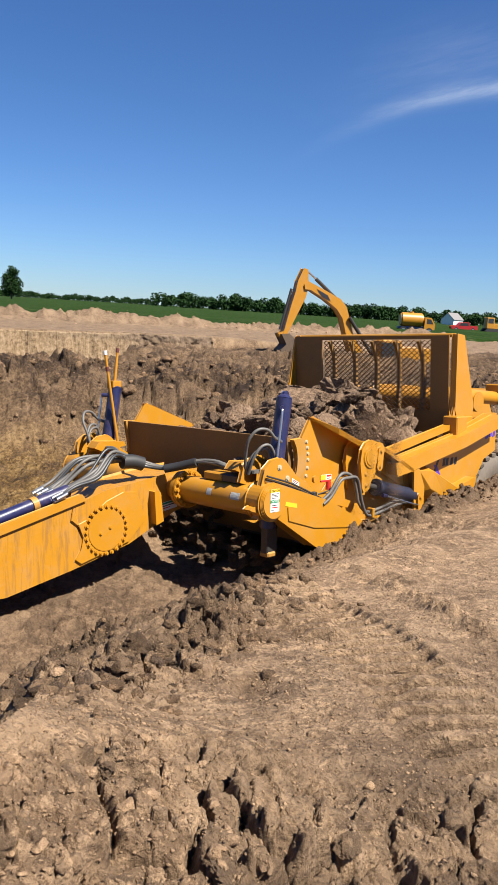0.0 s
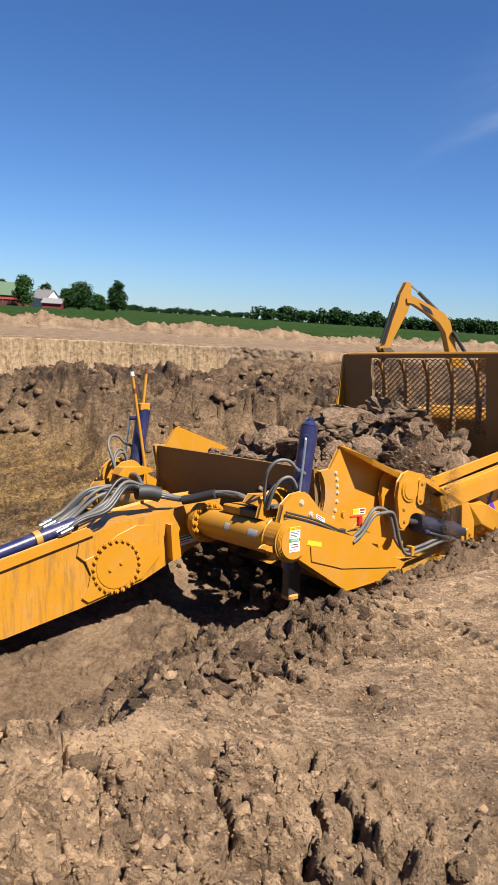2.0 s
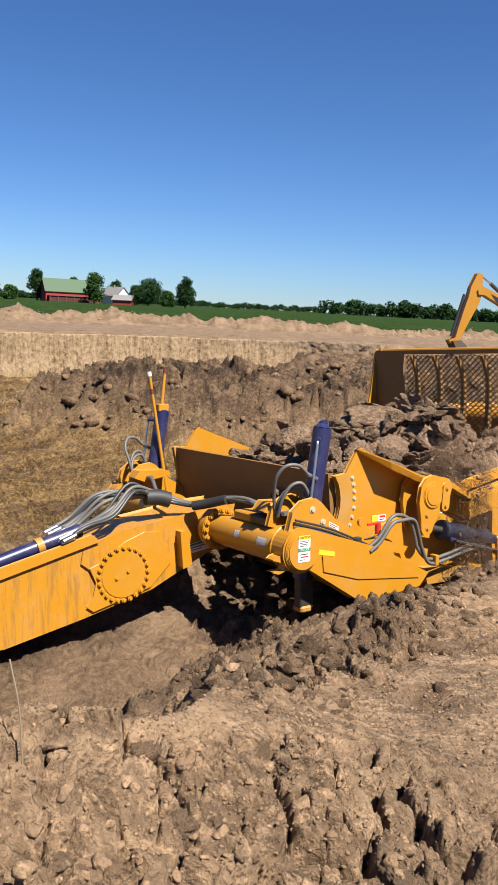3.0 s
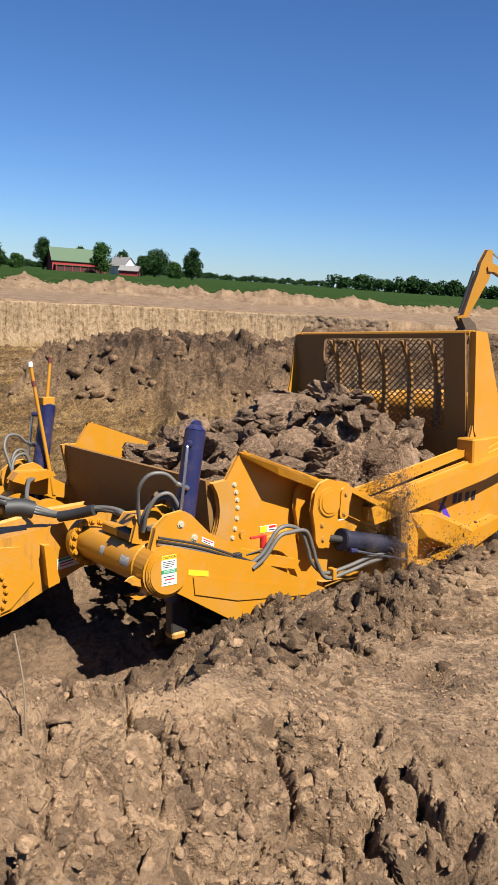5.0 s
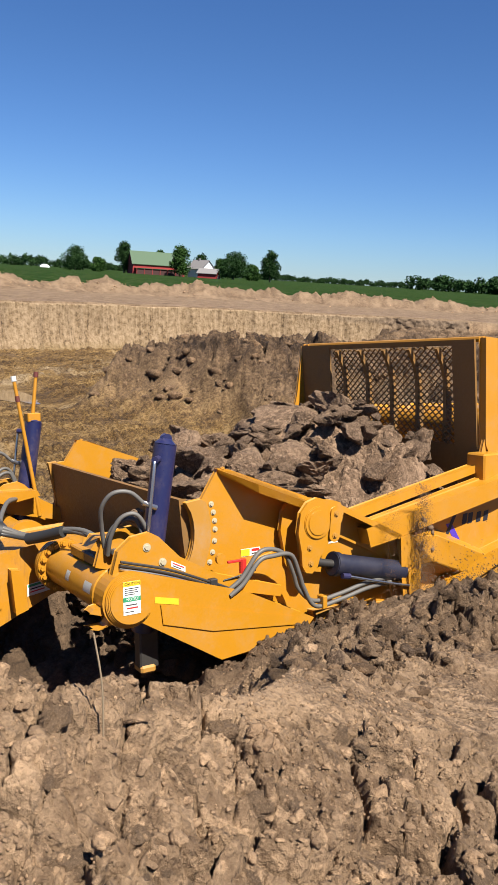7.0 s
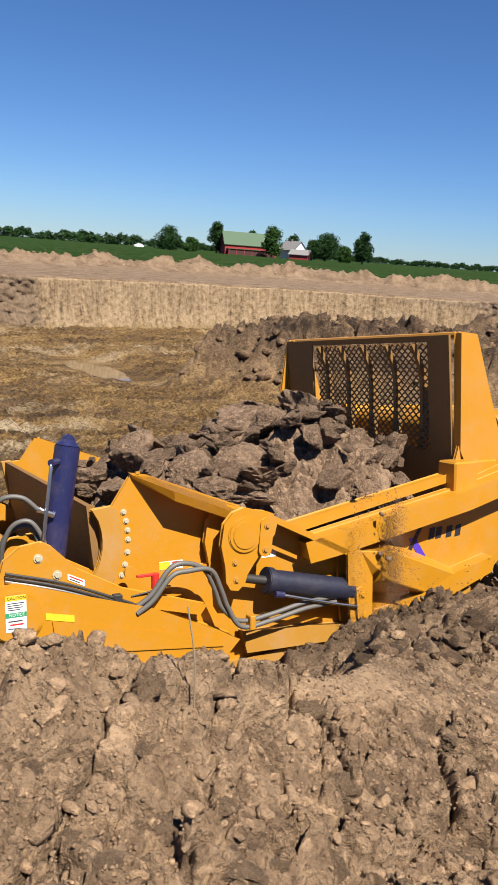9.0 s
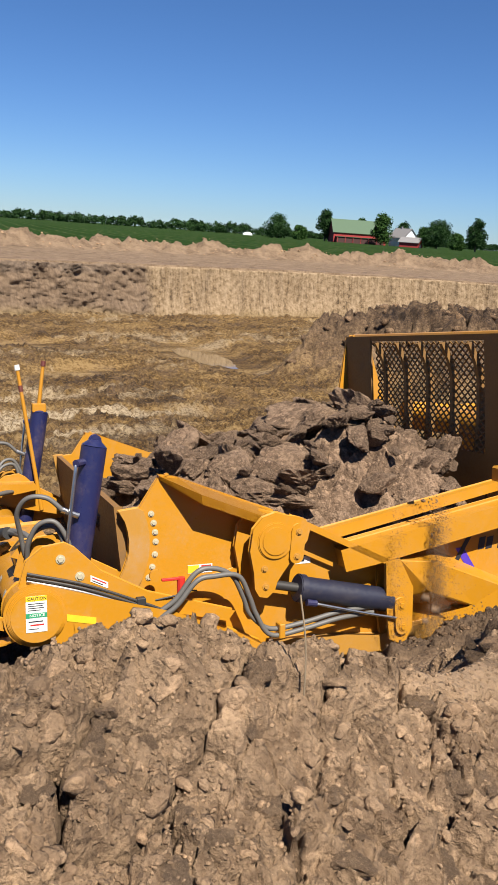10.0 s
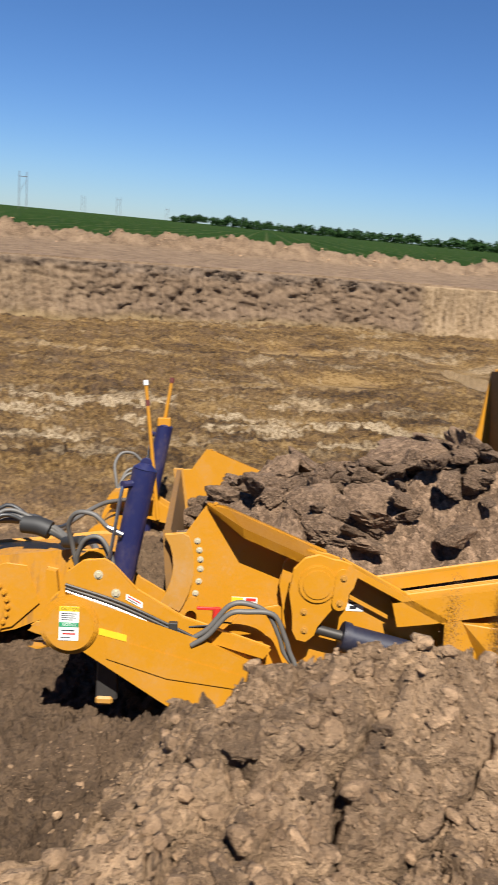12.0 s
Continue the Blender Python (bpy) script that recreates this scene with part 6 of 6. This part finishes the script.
# ---- plant and vehicles beyond the pit ----
def excavator():
    e = empty("excavator")
    tagged(e, "yellow crawler excavator with raised boom at the pit edge", "excavator")
    Y0 = 49.5
    e.matrix_basis = pose(7.4, Y0, -2.3, 0, 0, 24) @ Matrix.Diagonal((0.93, 1, 1, 1))
    # local x to the right, boom reaches to -x
    for s in (-1.15, 1.15):
        bm = prism([(-1.9, 0.25), (-1.6, 0.02), (1.6, 0.02), (1.9, 0.25), (1.9, 0.6), (1.6, 0.85), (-1.6, 0.85), (-1.9, 0.6)], s - 0.28, s + 0.28, 0.03)
        bmesh.ops.rotate(bm, cent=(0, 0, 0), matrix=Matrix.Rotation(radians(90), 3, "Z"), verts=bm.verts)
        part("crawler", bm, DARK_STEEL, e)
    part("house", block(-0.9, 2.4, -1.3, 1.3, 1.0, 2.35, 0.08), YELLOW, e)
    part("counterweight", block(2.2, 2.9, -1.3, 1.3, 0.95, 2.1, 0.15), DARK_STEEL, e)
    cab = part("cab", block(-1.7, -0.2, -1.35, -0.35, 1.0, 2.75, 0.1), YELLOW, e)
    part("window", block(-1.72, -0.4, -1.37, -1.34, 1.7, 2.6, 0.02), GLASS_DARK, cab)

    def xz(poly, y0, y1, bev=0.03):
        bm = prism(poly, -y1, -y0, bev)
        for v in bm.verts:
            v.co = (v.co.y, -v.co.x, v.co.z)
        return bm
    # outline points in x (relative) and z
    boom = [(-1.9, 1.2), (-2.6, 2.2), (-3.2, 2.9), (-3.5, 3.7), (-3.8, 4.45), (-4.25, 4.88), (-5.2, 5.25), (-6.55, 5.75), (-6.78, 5.6), (-6.72, 5.35), (-6.35, 5.34), (-5.25, 4.84), (-4.45, 4.36), (-4.0, 3.85), (-3.65, 2.9), (-3.2, 1.9), (-2.5, 0.9)]
    bo = part("boom", xz([(x, z) for x, z in boom], -0.3, 0.3), YELLOW, e)
    part("panel", xz([(-5.95, 5.38), (-5.2, 5.08), (-4.95, 4.75), (-5.6, 5.0)], -0.32, -0.305, 0), INK, bo)
    st = [(-6.85, 6.45), (-6.6, 6.4), (-6.5, 5.5), (-6.65, 4.85), (-7.75, 2.7), (-7.98, 2.6), (-7.55, 4.3), (-7.28, 5.2), (-7.18, 5.75)]
    part("stick", xz(st, -0.22, 0.22), YELLOW, e)
    part("stick_cylinder", rod((-5.9, 0, 5.95), (-4.5, 0, 4.98), 0.11, None, 12), DARK_STEEL, e)
    part("piston_rod", rod((-6.65, 0, 6.42), (-5.8, 0, 5.9), 0.06, None, 10), STEEL, e)
    part("boom_cylinder", rod((-1.5, -0.4, 1.5), (-3.6, -0.4, 3.9), 0.11, None, 12), DARK_STEEL, e)
    part("bucket_cylinder", rod((-7.5, 0, 5.3), (-8.1, 0, 3.0), 0.08, None, 12), DARK_STEEL, e)
    part("bucket_link", xz([(-7.8, 3.0), (-8.2, 2.75), (-8.15, 2.6), (-7.75, 2.7)], -0.2, 0.2), YELLOW, e)
    bk = [(-8.15, 2.75), (-7.7, 2.78), (-7.3, 2.5), (-7.12, 2.1), (-7.25, 1.75), (-7.6, 1.55), (-7.95, 1.62), (-8.15, 1.85), (-7.8, 2.2)]
    part("bucket", xz(bk, -0.5, 0.5), plain("earth_worn_steel", (0.085, 0.055, 0.032), 0.7, 0, 0.4, 4), e)


excavator()


def simple_wheel(parent, x, y, z, r, w=0.25):
    h = part("wheel", rod((x - w / 2, y, z), (x + w / 2, y, z), r, None, 20, None, 0.02), BLACK, parent)
    part("rim", rod((x - w / 2 - 0.01, y, z), (x + w / 2 + 0.01, y, z), r * 0.55, None, 14), STEEL, h)


def pickup(az, dist, turn, mat, label):
    x, y = place(az, dist)
    p = empty("pickup_truck")
    p.matrix_basis = pose(x, y, 0, 0, 0, turn)
    tagged(p, label, "pickup truck")
    body = [(-2.8, 0.5), (2.75, 0.5), (2.85, 0.95), (1.5, 1.15), (0.9, 1.85), (-0.9, 1.9), (-1.1, 1.2), (-2.8, 1.2)]
    b = part("body", prism(body, -0.95, 0.95, 0.06), mat, p)
    part("window", prism([(1.25, 1.2), (0.82, 1.75), (-0.8, 1.8), (-0.85, 1.22)], -0.97, 0.97), GLASS_DARK, b)
    for sx in (-0.85, 0.85):
        for sy in (-1.8, 1.8):
            simple_wheel(p, sx, sy, 0.4, 0.4)


CAR_RED, CAR_DARK, CAR_BLUE = plain("red_car_paint", (0.35, 0.02, 0.02), 0.3), plain("dark_car_paint", (0.03, 0.035, 0.05), 0.25), plain("blue_car_paint", (0.04, 0.07, 0.16), 0.3)
pickup(-13.0, 185, 92, CAR_RED, "red pickup truck parked on bare ground")
pickup(-15.2, 185, 88, CAR_DARK, "dark pickup truck parked on bare ground")
pickup(-16.6, 190, 90, CAR_BLUE, "dark blue pickup truck parked on bare ground")


def water_truck():
    x, y = place(-9.7, 119)
    t = empty("tank_truck")
    t.matrix_basis = pose(x, y, -0.25, 0, 0, -84)
    tagged(t, "yellow tank truck standing beyond the pit", "truck")
    tank = rod((0, -2.0, 2.0), (0, 1.2, 2.0), 0.98, None, 28, None, 0.15)
    tk = part("tank", tank, YELLOW, t, "", 50)
    part("hatch", rod((0, -0.4, 2.95), (0, -0.4, 3.15), 0.3, None, 14), YELLOW, tk)
    part("frame", block(-0.5, 0.5, -2.3, 2.6, 0.75, 1.05, 0.03), CAR_BLUE, t)
    c = part("cab", prism([(1.3, 0.8), (2.7, 0.8), (2.75, 1.5), (2.2, 2.35), (1.4, 2.4)], -1.05, 1.05, 0.06), YELLOW, t)
    part("window", prism([(2.55, 1.55), (2.15, 2.2), (1.6, 2.22), (1.6, 1.55)], -1.07, 1.07), GLASS_DARK, c)
    for sx in (-0.95, 0.95):
        for sy in (-1.7, -0.6, 2.0):
            simple_wheel(t, sx, sy, 0.5, 0.5, 0.3)


water_truck()


def dozer():
    x, y = place(-14.9, 165)
    d = empty("bulldozer")
    d.matrix_basis = pose(x, y, 0, 0, 0, -80)
    tagged(d, "yellow bulldozer far off by parked trucks", "bulldozer")
    for s in (-1.0, 1.0):
        part("crawler", prism([(-1.9, 0.5), (-1.6, 0), (1.6, 0), (1.9, 0.5), (1.5, 1.0), (-1.5, 1.0)], s - 0.28, s + 0.28, 0.03), DARK_STEEL, d)
    part("hood", block(-0.7, 0.7, -0.2, 2.0, 0.8, 2.0, 0.06), YELLOW, d)
    c = part("cab", block(-0.8, 0.8, -1.6, -0.1, 1.0, 3.1, 0.06), YELLOW, d)
    part("window", block(-0.82, 0.82, -1.4, -0.3, 2.0, 2.9, 0.02), GLASS_DARK, c)
    part("blade", prism([(2.4, 0.1), (2.75, 0.4), (2.75, 1.2), (2.5, 1.45), (2.5, 0.4)], -1.7, 1.7, 0.02), YELLOW, d)


dozer()


# ---- what moves ----
def haul(row):
    return aim(*row[1:])


def haul_at(t):
    """The scraper's pose between its rows."""
    v = [float(np.interp(t, [r[0] for r in HAUL], [r[k] for r in HAUL])) for k in range(1, 7)]
    return aim(*v)


def slip_rows(start, at):
    """Rides on the load, slides over the rail, drops in half a second and lies on the bank's foot."""
    rows = [(t, haul_at(t) @ pose(0.75, at, 0.30)) for t in (0.0, 1.0, 2.0, 3.0, 4.0, 5.0, 6.0, 7.0, 8.0, 9.0, 10.0) if t < start - 0.35]
    rows.append((max(start - 0.3, 0.03), haul_at(start - 0.3) @ pose(0.60, at, 0.42)))
    for k, (x, z) in enumerate(((0.10, 0.48), (-0.05, 0.30), (-0.08, -0.05), (-0.12, -0.55), (-0.12, -1.10))):
        rows.append((start + 0.13 * k, haul_at(start + 0.13 * k) @ pose(x, at, z)))
    rest = rows[-1][1]
    rows.append((start + 0.62, rest))
    rows.append((12.0, rest))
    return rows


def motions():
    for ob, start, at in SLIPS:
        walk(ob, slip_rows(start, at))
    walk(scraper, [(r[0], haul(r)) for r in HAUL])
    # the load rises a little as the bowl fills
    walk(clay_load, [(r[0], haul(r) @ pose(0, 0, -0.14 + 0.14 * min(1, r[0] / 6.0))) for r in HAUL])
    walk(clay_boil, [(r[0], haul(r)) for r in HAUL])
    walk(spill, [(r[0], haul(r) @ pose(0, stream_at(r[0]), 0.10 - 0.02 * r[0])) for r in HAUL])
    for hub, at in WHEELS:
        rows = []
        for r in HAUL:
            gone = math.hypot(r[1] - HAUL[0][1], r[2] - HAUL[0][2])
            rows.append((r[0], pose(*at, -math.degrees(gone / 0.93))))
        walk(hub, rows)


motions()
